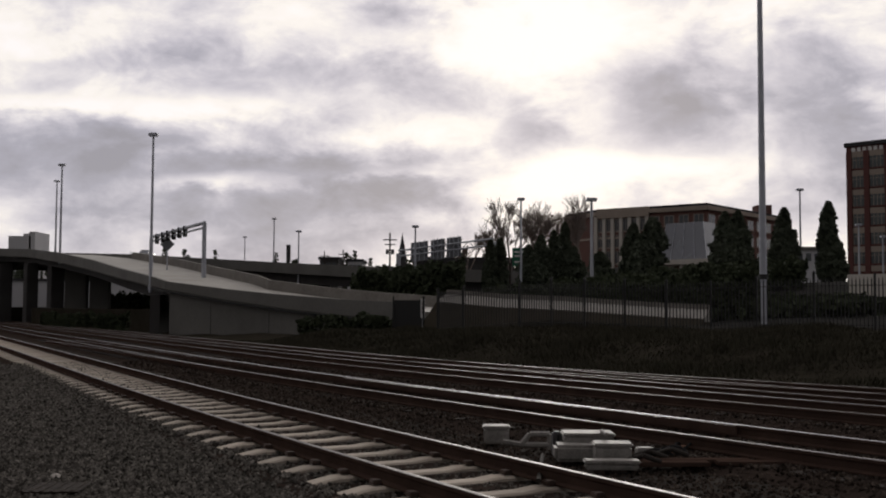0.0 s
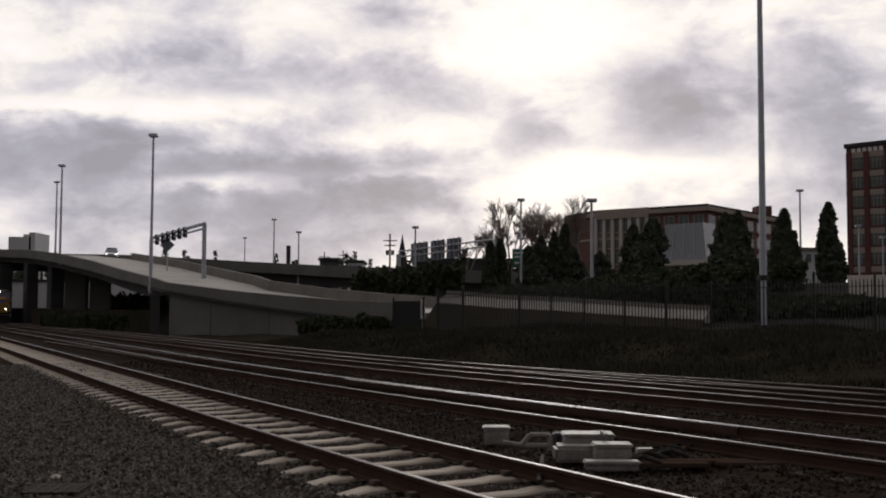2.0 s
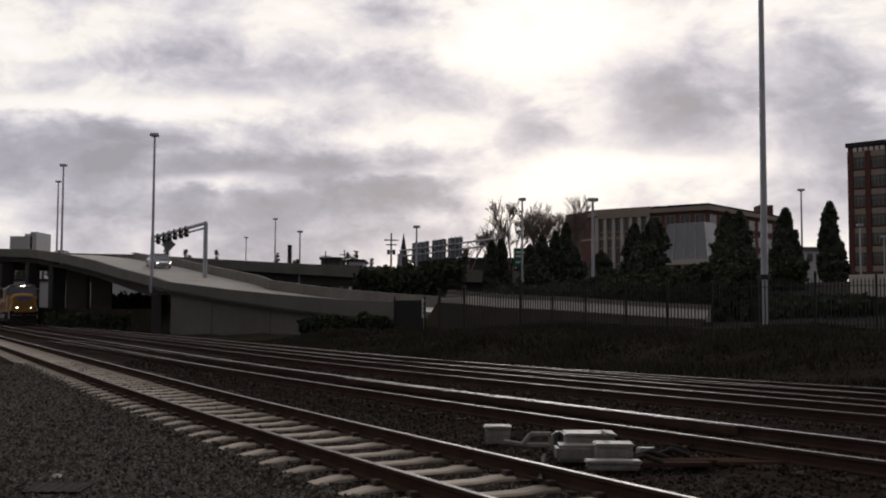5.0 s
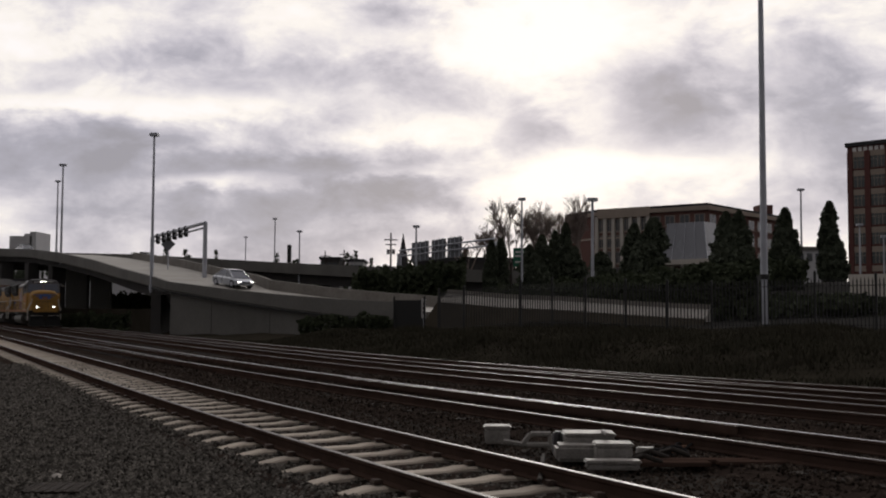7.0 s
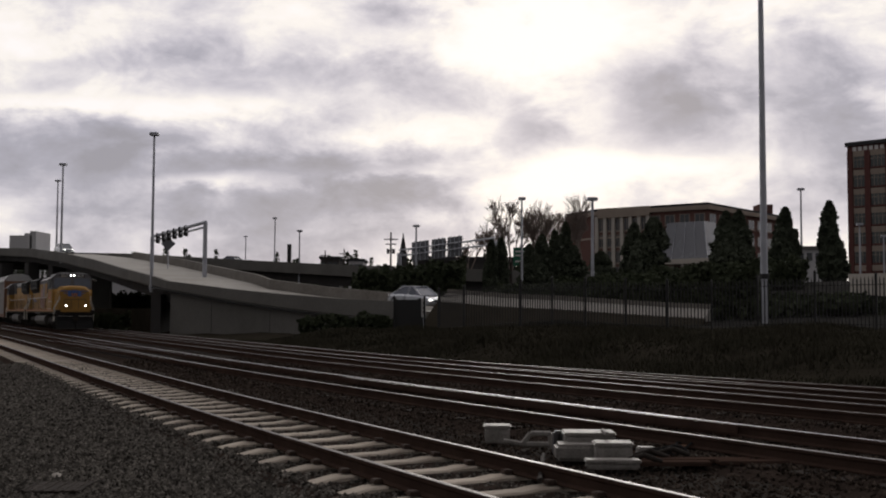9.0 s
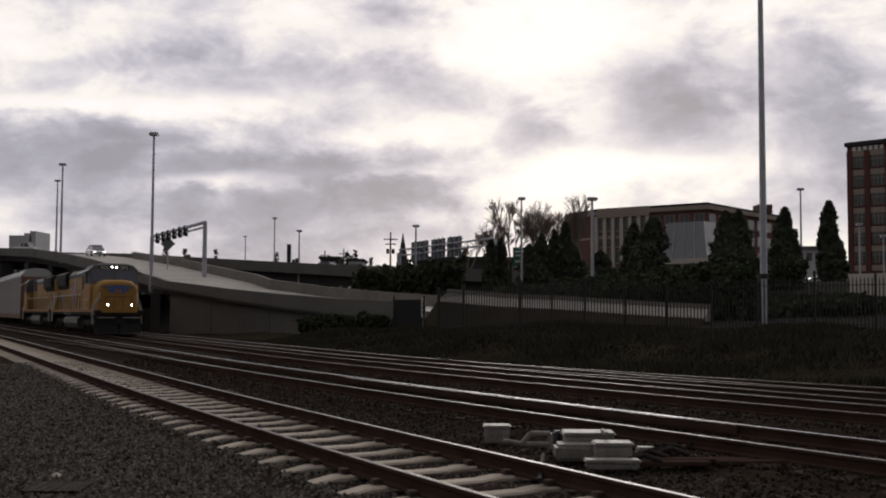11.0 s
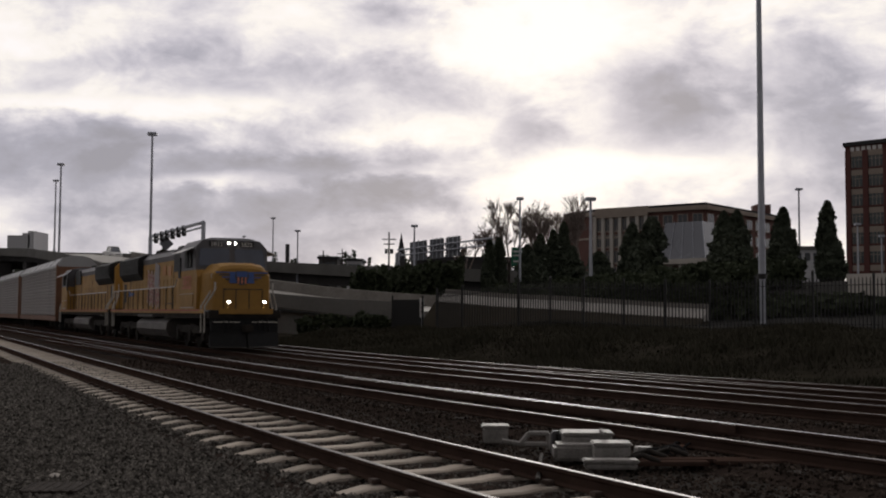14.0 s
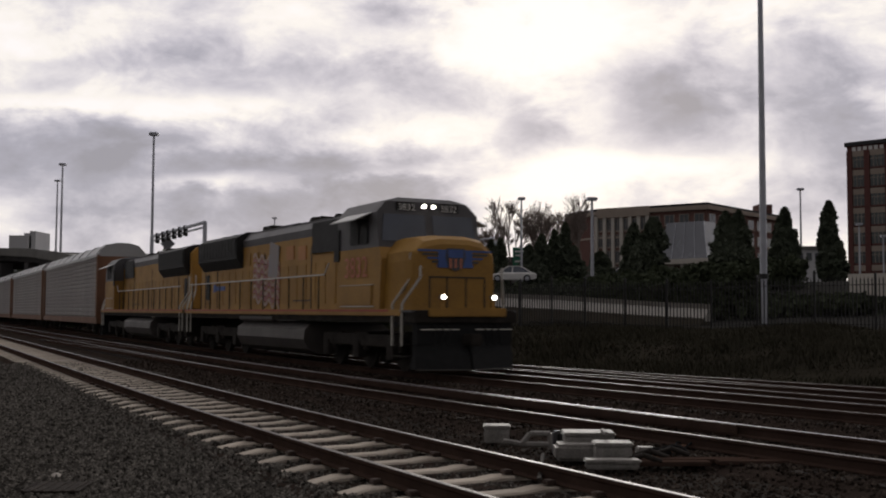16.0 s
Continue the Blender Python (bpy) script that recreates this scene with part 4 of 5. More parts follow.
# ---- fence ----
def build_fence():
    t = thing("steel_fence", "black steel picket fence along the top of the bank", "fence")
    pts = [Vector((-0.27, 61)), Vector((1.13, 59)), Vector((4.09, 57)), Vector((7.13, 54)), Vector((10.83, 52)), Vector((14.61, 50)), Vector((18.92, 47)), Vector((23.5, 44)), Vector((28, 41))]
    picket = bmesh.new()
    box(picket, -0.024, 0.024, -0.016, 0.016, 0.08, 2.3)
    rod(picket, (0, 0, 2.3), (0, 0, 2.42), 0.02, 0.003, 4)
    pm = mesh_of("picket", picket, M_BLACK)
    post = bmesh.new()
    box(post, -0.05, 0.05, -0.05, 0.05, -0.4, 2.5, 0.01)
    rod(post, (0, 0, 2.5), (0, 0, 2.6), 0.07, 0.01, 6)
    qm = mesh_of("post", post, M_BLACK)
    count = 0
    for p, q in zip(pts, pts[1:]):
        d = q - p
        length = d.length
        ang = math.degrees(math.atan2(d.y, d.x))
        zp, zq = ground_z(p.x, p.y), ground_z(q.x, q.y)
        bays = max(1, round(length / 2.4))
        for k in range(bays):
            c = p.lerp(q, k / bays)
            part("post", qm, None, t, at=pose(c.x, c.y, ground_z(c.x, c.y), 0, 0, ang))
        k = 0.0
        while k < length:
            c = p.lerp(q, k / length)
            part("picket", pm, None, t, at=pose(c.x, c.y, zp + (zq - zp) * k / length, 0, 0, ang))
            k += 0.165
        for h in (0.3, 2.05):
            part("rail", rods(((p.x, p.y, zp + h), (q.x, q.y, zq + h), 0.022, None, 5)), M_BLACK, t)
    g = thing("gate_panel", "dark solid gate panel beside the ramp's end", "gate")
    part("panel", bx(-2.85, -1.15, 63.2, 63.3, -0.3, 2.28, 0.02), M_BLACK, g)
    for x in (-2.9, -1.1, -0.3):
        part("post", bx(x - 0.05, x + 0.05, 63.1 - (x + 2.9) * 0.7, 63.2 - (x + 2.9) * 0.7, -0.3, 2.5, 0.01), M_BLACK, g)
    s = thing("small_sign", "narrow white marker sign with dark bars", "sign")
    part("plate", bx(-1.28, -1.02, 62.0, 62.03, 1.25, 2.35, 0.008), M_WHITE, s)
    for z in (1.5, 1.75, 2.0):
        part("bar", bx(-1.2, -1.1, 61.985, 62.0, z, z + 0.12), M_BLACK, s)
    part("post", rods(((-1.15, 62.06, -0.3), (-1.15, 62.06, 2.3), 0.03)), M_GALV, s)


build_fence()


# ---- plants ----
def leaf_mesh(name, count, shape, size, material):
    """Many small tilted leaf sprays; shape() gives a place."""
    rng = random.Random(hash_name(name))
    vs, fs = [], []
    for i in range(count):
        p = Vector(shape(rng))
        q = Euler((rng.uniform(-1.2, 1.2), rng.uniform(-1.2, 1.2), rng.uniform(0, 6.3))).to_matrix()
        s = size * rng.uniform(0.5, 1.3)
        k = len(vs)
        for a in ((-0.5, 0, 0), (0, -0.3, -0.3), (0.5, 0, 0.1), (0.05, 0.35, 0.6)):
            vs.append(p + q @ Vector(a) * s)
        fs += [(k, k + 1, k + 2), (k, k + 2, k + 3)]
    me = bpy.data.meshes.new(name)
    me.from_pydata(vs, [], fs)
    me.materials.append(material)
    return me


def hash_name(name):
    return sum(ord(c) * (i + 1) for i, c in enumerate(name))


def evergreen(x, y, top, width, seed):
    base = ground_z(x, y)
    h = top - base
    t = thing("evergreen_tree", "tall dark conical evergreen beside the parking lot", "tree", pose(x, y, base), group="row of dark evergreens")
    part("trunk", rods(((0, 0, -0.3), (0, 0, h * 0.9), 0.2, 0.04)), M_BARK, t)
    lump = [(random.uniform(0, 6.28), random.uniform(0.05, 0.95), random.uniform(0.65, 1.18)) for _ in range(26)]

    def place(r):
        f = r.random() ** 1.1
        ang = r.uniform(0, 6.283)
        w = width * min(1, ((1 - f) / 0.5)) ** 0.6 * (0.82 + 0.18 * min(1, f * 5))
        for a, b, c in lump:
            if abs(f - b) < 0.06 and math.cos(ang - a) > 0.4:
                w *= c
        rad = w * r.random() ** 0.35
        return (math.cos(ang) * rad, math.sin(ang) * rad, f * h + 0.1)
    part("crown", leaf_mesh("crown" + str(seed), 9000, place, 0.3, M_LEAF), None, t, "dense dark green crown")


# plan, height of the tip and half width
EVERGREENS = [(4.43, 100, 8.09, 0.74), (5.38, 101, 8.37, 0.85), (8.44, 106, 8.05, 1.12), (9.55, 104, 8.92, 1.2), (10.86, 105, 9.44, 1.11), (12.08, 106, 10.31, 0.84), (8.66, 102, 6.89, 1.4), (12.67, 104, 7.84, 1.2), (14.37, 98, 6.97, 1.34), (16.19, 91, 9.0, 1.29), (18.02, 92, 9.62, 1.7), (16.9, 90, 7.49, 1.99), (22.71, 86, 9.53, 1.36), (23.44, 85, 9.54, 1.16), (22.7, 84, 7.57, 1.77), (28.08, 88, 10.11, 1.2), (27.54, 87, 7.57, 1.47), (31.0, 86, 10.44, 1.0), (30.86, 85, 7.68, 1.07)]
for i, (x, y, top, w) in enumerate(EVERGREENS):
    evergreen(x, y, top, w, i)


def hedge(name, pts, height, depth, count, size=0.45, label="dark clipped hedge"):
    pts = [Vector(p) for p in pts]

    def place(r):
        k = r.randrange(len(pts) - 1)
        c = pts[k].lerp(pts[k + 1], r.random())
        yy = c.y + r.uniform(-depth, depth)
        bump = 1 + 0.4 * noise.noise((c.x * 0.9, yy * 0.5, 0))
        return (c.x, yy, ground_z(c.x, yy) + height * bump * r.random() ** 0.6)
    tagged(new(name, leaf_mesh(name + str(len(pts)) + str(count), count, place, size, M_HEDGE)), label, "hedge", kind="stuff")


hedge("hedge", ((-9.5, 112), (-4, 106), (2, 100)), 4.0, 2.0, 9000, 0.4, "tall green hedge behind the ramp")
hedge("hedge", ((1, 90), (9, 84), (18, 78), (25, 75.5)), 1.75, 2.2, 20000, 0.34, "long dark hedge above the road")
hedge("shrubs", ((-9.5, 70.8), (-6, 67.2), (-2.5, 64.2)), 1.1, 0.6, 1800, 0.25, "low scrub at the foot of the wall")
hedge("hedge", ((-56, 176), (-50, 172), (-42, 166)), 4.0, 2.0, 5000, 0.5, "green slope glimpsed under the bridge")
hedge("hedge", ((-44, 118), (-34.5, 104), (-26.5, 95.5)), 1.5, 0.5, 4500, 0.28, "dark scrub along the bank under the bridge")
hedge("hedge", ((3.2, 71.5), (9.5, 68.5), (14, 67), (20, 66.5)), 2.7, 0.9, 26000, 0.3, "tall dark hedge behind the road")
hedge("shrubs", ((18, 66), (27, 64), (34, 62)), 0.9, 1.6, 4500, 0.4, "low dark shrubs behind the fence")


def grass_stuff(name, count, spot, height, material, label):
    rng = random.Random(hash_name(name))
    vs, fs = [], []
    for _ in range(count):
        x, y = spot(rng)
        z = ground_z(x, y) - 0.03
        h = height * rng.uniform(0.4, 1.3)
        a = rng.uniform(0, 6.3)
        dx, dy = math.cos(a), math.sin(a)
        lean = rng.uniform(-1.1, 1.1) * h
        w = 0.012 * (1 + y / 30)
        h *= 0.5 + 1.1 * max(0, noise.noise((x * 0.35, y * 0.35, 5.0)) + 0.35)
        k = len(vs)
        vs += [(x - dx * w, y - dy * w, z), (x + dx * w, y + dy * w, z), (x + dy * lean, y - dx * lean, z + h)]
        fs.append((k, k + 1, k + 2))
    me = bpy.data.meshes.new(name)
    me.from_pydata(vs, [], fs)
    me.materials.append(material)
    tagged(new(name, me), label, "grass", kind="stuff")


def bank_spot(r):
    s = r.uniform(4, 62)
    n = bank_foot(s) - 0.8 + (fence_n(s) + 3.5 - bank_foot(s)) * r.random() ** 1.1
    p = plan(s, n)
    return p.x, p.y


grass_stuff("bank_grass", 170000, bank_spot, 0.24, M_GRASS, "dry winter grass on the bank")


grass_stuff("verge_grass", 1500, lambda r: plan(r.uniform(7.5, 12), r.uniform(-1.2, 0.9) + 0.0)[:2], 0.08, M_GRASS, "short weeds beside the ballast")


def stones():
    """Angular ballast, thickest close to the camera; the near track's lie between its ties."""
    rng = random.Random(5)
    vs, fs, kinds = [], [], []
    for i in range(210000):
        s = 3 + 36 * rng.random() ** 1.6
        n = rng.uniform(-3.5, 17.0) if i % 3 else rng.uniform(-3.5, 4.0)
        base = None
        for key in TRACKS:
            if abs(n - track_n(key, s)) < 1.42:
                base = -0.228 if key == "near" else -0.185
            elif abs(n - track_n(key, s)) < 1.85 and base is None:
                base = -0.205 - (abs(n - track_n(key, s)) - 1.42) * 0.27 - (0.04 if key == "near" else 0)
            if abs(n - track_n(key, s)) < 1.42:
                if key == "near" and abs((s - 9.98 + 0.4) % 0.8 - 0.4) < 0.16 and abs(n - track_n(key, s)) < 1.3:
                    base = -1
        if base == -1:
            continue
        p = plan(s, n, base or 0)
        p.z = max(p.z if base is not None else -9, ground_z(p.x, p.y) + 0.004)
        r = rng.uniform(0.014, 0.036) * (1 + s / 45)
        q = Euler((rng.uniform(0, 6), rng.uniform(0, 6), rng.uniform(0, 6))).to_matrix()
        k = len(vs)
        for a in ((1, 0, 0), (-1, 0, 0), (0, 0.8, 0), (0, -0.8, 0), (0, 0, 0.7), (0, 0, -0.7)):
            vs.append(p + q @ Vector(a) * (r * rng.uniform(0.7, 1.2)))
        for a, b, c in ((0, 2, 4), (2, 1, 4), (1, 3, 4), (3, 0, 4), (2, 0, 5), (1, 2, 5), (3, 1, 5), (0, 3, 5)):
            fs.append((k + a, k + b, k + c))
            kinds.append(1 if n > 6.6 + 0.8 * noise.noise((s * 0.4, n * 0.4, 2.0)) else 0)
    me = bpy.data.meshes.new("ballast_stones")
    me.from_pydata(vs, [], fs)
    me.materials.append(M_STONE)
    me.materials.append(M_STONE_OILY)
    me.polygons.foreach_set("material_index", kinds)
    tagged(new("ballast_stones", me), "loose angular ballast stones", "ballast", kind="stuff")


stones()


def bare_tree(x, y, h, seed):
    rng = random.Random(seed)
    base = ground_z(x, y)
    t = thing("bare_tree", "leafless winter tree with fine twigs", "tree", pose(x, y, base), group="leafless trees")
    trunk, crown = bmesh.new(), bmesh.new()

    def grow(bm, p, d, length, r, depth):
        q = p + d * length
        rod(bm, p, q, max(r, 0.02), max(r * 0.65, 0.013), 5 if depth > 2 else 3)
        if depth == 0:
            return
        for _ in range(3 if depth > 3 else 4 if depth > 1 else 6):
            nd = (d + Vector((rng.uniform(-0.6, 0.6), rng.uniform(-0.6, 0.6), rng.uniform(0.0, 0.5)))).normalized()
            grow(crown, p + d * length * rng.uniform(0.55, 1), nd, length * rng.uniform(0.55, 0.8), r * 0.6, depth - 1)
    grow(trunk, Vector((0, 0, -0.2)), Vector((0, 0, 1)), h * 0.30, h * 0.014, 5)
    part("trunk", trunk, M_BARK, t)
    part("crown", crown, M_TWIG, t, "fine bare branches")


for i, (x, y, h) in enumerate(((5.5, 135, 9), (8.0, 128, 10.5), (10.5, 130, 11.5), (13.0, 131, 12), (15.5, 130, 11.5), (3.5, 140, 8.5), (12, 138, 11), (17.5, 134, 10))):
    bare_tree(x, y, h + 4.5, 40 + i)


def far_wood():
    rng = random.Random(77)
    vs, fs = [], []
    for i in range(330):
        x, y = rng.uniform(-260, 60), rng.uniform(480, 620)
        base = ground_z(x, y)
        h = rng.uniform(11, 15.5) * (1.5 if rng.random() < 0.12 else 0.95)
        for j in range(230):
            f = rng.random()
            a = rng.uniform(0, 6.3)
            w = (1 - f) * h * 0.17 * rng.uniform(0.4, 1.1) + 0.2
            c = Vector((x + math.cos(a) * w, y + math.sin(a) * w, base + f * h))
            k = len(vs)
            vs += [c + Vector((rng.uniform(-1.2, 1.2), rng.uniform(-0.8, 0.8), rng.uniform(-0.9, 0.9))) for _ in range(3)]
            fs.append((k, k + 1, k + 2))
    me = bpy.data.meshes.new("far_wood")
    me.from_pydata(vs, [], fs)
    me.materials.append(M_LEAF)
    tagged(new("far_wood", me), "distant dark conifers on the skyline", "trees", kind="stuff")


far_wood()


# ---- posts and gantries ----
def lamp_post(x, y, z0, z1, r, head="box", label="tall grey street lamp with a box head"):
    t = thing("street_lamp", label, "street lamp", pose(x, y, z0), group="street lamps")
    h = z1 - z0
    part("pole", rods(((0, 0, -0.3), (0, 0, h), r, r * 0.6, 12)), M_GALV, t, "tapered grey pole")
    w = max(0.3, r * 2.6)
    part("head", bx(-w, w, -0.3, 0.3, h - 0.05, h + 0.22, 0.05), M_GALV, t, "flat lamp head")
    part("collar", rods(((0, 0, -0.1), (0, 0, 0.35), r * 1.5, r * 1.3, 12)), M_GALV, t)


for x, y, z0, z1, r in ((-24.05, 88.3, 3.4, 16.1, 0.14), (-46.6, 130.4, 7.6, 19.3, 0.16), (-61.5, 170, 10.8, 22.1, 0.17), (-30.0, 190, 4, 18.0, 0.16), (-20.3, 150.6, 3, 12.8, 0.15), (-3.1, 120, 2.5, 11.1, 0.15),
                        (7.28, 100, 3.5, 12.1, 0.13), (11.8, 85, 2.0, 10.5, 0.16), (43.4, 130, 7.0, 16.6, 0.16), (-48.1, 260, 3, 19.6, 0.18), (43.0, 150, 7, 12.4, 0.14), (46.6, 120, 6, 11.5, 0.13), (61.6, 150, 8, 12.4, 0.14)):
    lamp_post(x, y, z0 if z0 > 3.3 and y in (88.3, 130.4, 170) else ground_z(x, y), z1, r)
mast = thing("light_mast", "very tall tapered steel light mast", "light mast", pose(15.53, 52, ground_z(15.5, 52)))
part("shaft", rods(((0, 0, -0.3), (0, 0, 24), 0.185, 0.1, 16)), M_GALV, mast, "grey tapered shaft")
part("base", rods(((0, 0, -0.2), (0, 0, 0.3), 0.34, 0.3, 16)), M_CONC, mast, "concrete base")
bm = bmesh.new()
box(bm, -1.2, 1.2, -0.25, 0.25, 24, 24.35, 0.05)
part("head", bm, M_GALV, mast)
part("band", rods(((0, 0, 2.5), (0, 0, 2.75), 0.23, 0.23, 16)), M_BLACK, mast)


def gantry():
    t = thing("sign_gantry", "steel gantry arm with dark lane signals over the ramp", "gantry")
    a, b = Vector((-30.5, 112, 9.3)), Vector((-22.3, 100, 9.85))
    part("post", rods(((b.x, b.y, 3.5), b, 0.22, 0.2, 12)), M_GALV, t)
    part("post", rods(((a.x, a.y, 5.0), a, 0.22, 0.2, 12)), M_GALV, t)
    part("arm", rods((a, b, 0.17, None, 10), (a + Vector((0, 0, -0.45)), b + Vector((0, 0, -0.45)), 0.1, None, 8)), M_GALV, t)
    for f in (0.12, 0.24, 0.34, 0.45, 0.56, 0.66):
        p = a.lerp(b, f)
        s = part("signal", bx(p.x - 0.2, p.x + 0.2, p.y - 0.2, p.y + 0.2, p.z - 0.85, p.z + 0.2, 0.05), M_BLACK, t, "dark signal box")
    d = thing("diamond_sign", "back of a grey diamond road sign", "sign")
    bm = bmesh.new()
    prism(bm, [(-28.3, 9.2), (-27.55, 8.45), (-28.3, 7.7), (-29.05, 8.45)], 109.9, 109.95)
    part("plate", bm, M_SIGNBACK, d)
    part("post", rods(((-28.3, 110, 5.0), (-28.3, 110, 9.0), 0.06)), M_GALV, d)
    g = thing("overhead_sign_bridge", "truss carrying three sign panels seen from behind", "gantry")
    a, b = Vector((-5.4, 130, 8.7)), Vector((5.6, 118, 9.4))
    for o in (-0.35, 0.35):
        part("chord", rods((a + Vector((0, 0, o)), b + Vector((0, 0, o)), 0.1, None, 6)), M_GALV, g)
    bm = bmesh.new()
    for k in range(16):
        p, q = a.lerp(b, k / 16), a.lerp(b, (k + 1) / 16)
        rod(bm, p + Vector((0, 0, -0.35 if k % 2 else 0.35)), q + Vector((0, 0, 0.35 if k % 2 else -0.35)), 0.05, seg=5)
    part("lattice", bm, M_GALV, g)
    part("post", rods(((a.x, a.y, 0.5), a, 0.3, 0.28, 10)), M_GALV, g)
    part("post", rods(((b.x, b.y, 0.5), b, 0.3, 0.28, 10)), M_GALV, g)
    for f0, f1 in ((0.14, 0.33), (0.36, 0.51), (0.53, 0.68)):
        p, q = a.lerp(b, f0), a.lerp(b, f1)
        bm = bmesh.new()
        sweep(bm, [[(p.x, p.y + 0.3, p.z - 1.2), (p.x, p.y + 0.4, p.z - 1.2), (p.x, p.y + 0.4, p.z + 1.1), (p.x, p.y + 0.3, p.z + 1.1)], [(q.x, q.y + 0.3, q.z - 1.2), (q.x, q.y + 0.4, q.z - 1.2), (q.x, q.y + 0.4, q.z + 1.1), (q.x, q.y + 0.3, q.z + 1.1)]])
        pn = part("sign_panel", bm, M_SIGNBACK, g, "grey back of a sign panel")
        for f in (0.2, 0.5, 0.8):
            c = p.lerp(q, f)
            part("rib", bx(c.x - 0.05, c.x + 0.05, c.y + 0.15, c.y + 0.29, c.z - 1.15, c.z + 1.2), M_GALV, pn)
    s = thing("green_road_sign", "green road sign with pale bars", "sign")
    part("plate", bx(7.0, 9.0, 108, 108.1, 6.2, 8.1, 0.02), M_GREEN, s)
    for z in (6.6, 7.2, 7.6):
        part("bar", bx(7.2, 8.6, 107.97, 108, z, z + 0.18), M_WHITE, s)
    part("post", rods(((8, 108.2, 3), (8, 108.2, 8), 0.08)), M_GALV, s)
    for x, y, top in ((-9.9, 200, 16.4), (-31, 280, 17.5), (-27, 290, 18.5)):
        u = thing("utility_pole", "wooden utility pole with cross-arms", "utility pole", pose(x, y, ground_z(x, y)), group="utility poles")
        h = top - ground_z(x, y)
        part("pole", rods(((0, 0, -0.2), (0, 0, h), 0.2, 0.14, 8)), M_BARK, u)
        for k, w in ((1.3, 1.3), (2.2, 1.0)):
            part("cross_arm", bx(-w, w, -0.08, 0.08, h - k - 0.1, h - k + 0.1), M_BARK, u)
        if y < 250:
            for sx in (-0.5, 0.5):
                part("transformer", rods(((sx, 0, h - 4), (sx, 0, h - 3.1), 0.3, None, 10)), M_LGREY, u)
    tl = thing("traffic_signal", "dark road signal on a post", "signal")
    part("head", bx(-23.4, -22.8, 160, 160.4, 8.9, 11.6, 0.05), M_BLACK, tl)
    part("post", rods(((-23.1, 160.2, 4), (-23.1, 160.2, 9), 0.1)), M_BLACK, tl)


gantry()


# ---- buildings ----
def facade(parent, a, b, z0, z1, floors, bays, glass, frame_mat, w_frac=0.62, h_frac=0.6, pilaster=None, skip=0.0):
    """Recessed windows with frames along the wall from a to b (outside to the right of a to b seen from above)."""
    a, b = Vector(a), Vector(b)
    d = b - a
    ang = math.degrees(math.atan2(d.y, d.x))
    bay, fl = d.length / bays, (z1 - z0) / floors
    w, h = bay * w_frac, fl * h_frac
    fm = mesh_of("window", bx(-w / 2 - 0.1, w / 2 + 0.1, -0.06, 0.06, -h / 2 - 0.1, h / 2 + 0.1), frame_mat)
    pm = mesh_of("pane", bx(-w / 4 + 0.05, w / 4 - 0.05, -0.075, 0.0, -h / 2, h / 2), glass)
    sm = mesh_of("sill", bx(-w / 2 - 0.2, w / 2 + 0.2, -0.22, 0.0, -h / 2 - 0.25, -h / 2 - 0.1), frame_mat)
    for i in range(bays):
        for j in range(floors):
            p = a + d * ((i + 0.5) / bays)
            o = part("window", fm, None, parent, at=pose(p.x, p.y, z0 + (j + 0.55) * fl, 0, 0, ang))
            part("pane", pm, None, o, at=pose(-w / 4, 0, 0))
            part("pane", pm, None, o, at=pose(w / 4, 0, 0))
            part("sill", sm, None, o)
    if pilaster:
        for i in range(bays + 1):
            p = a + d * (i / bays)
            part("pilaster", bx(-0.35, 0.35, -0.45, 0.0, z0, z1 + 0.4), pilaster, parent, "pale vertical pilaster", at=pose(p.x, p.y, 0, 0, 0, ang))


def wall_block(parent, name, pts, z0, z1, material, label=""):
    bm = bmesh.new()
    lo = [bm.verts.new((x, y, z0)) for x, y in pts]
    hi = [bm.verts.new((x, y, z1)) for x, y in pts]
    k = len(pts)
    for i in range(k):
        bm.faces.new((lo[i], lo[(i + 1) % k], hi[(i + 1) % k], hi[i]))
    bm.faces.new(lo[::-1])
    bm.faces.new(hi)
    return part(name, bm, material, parent, label)


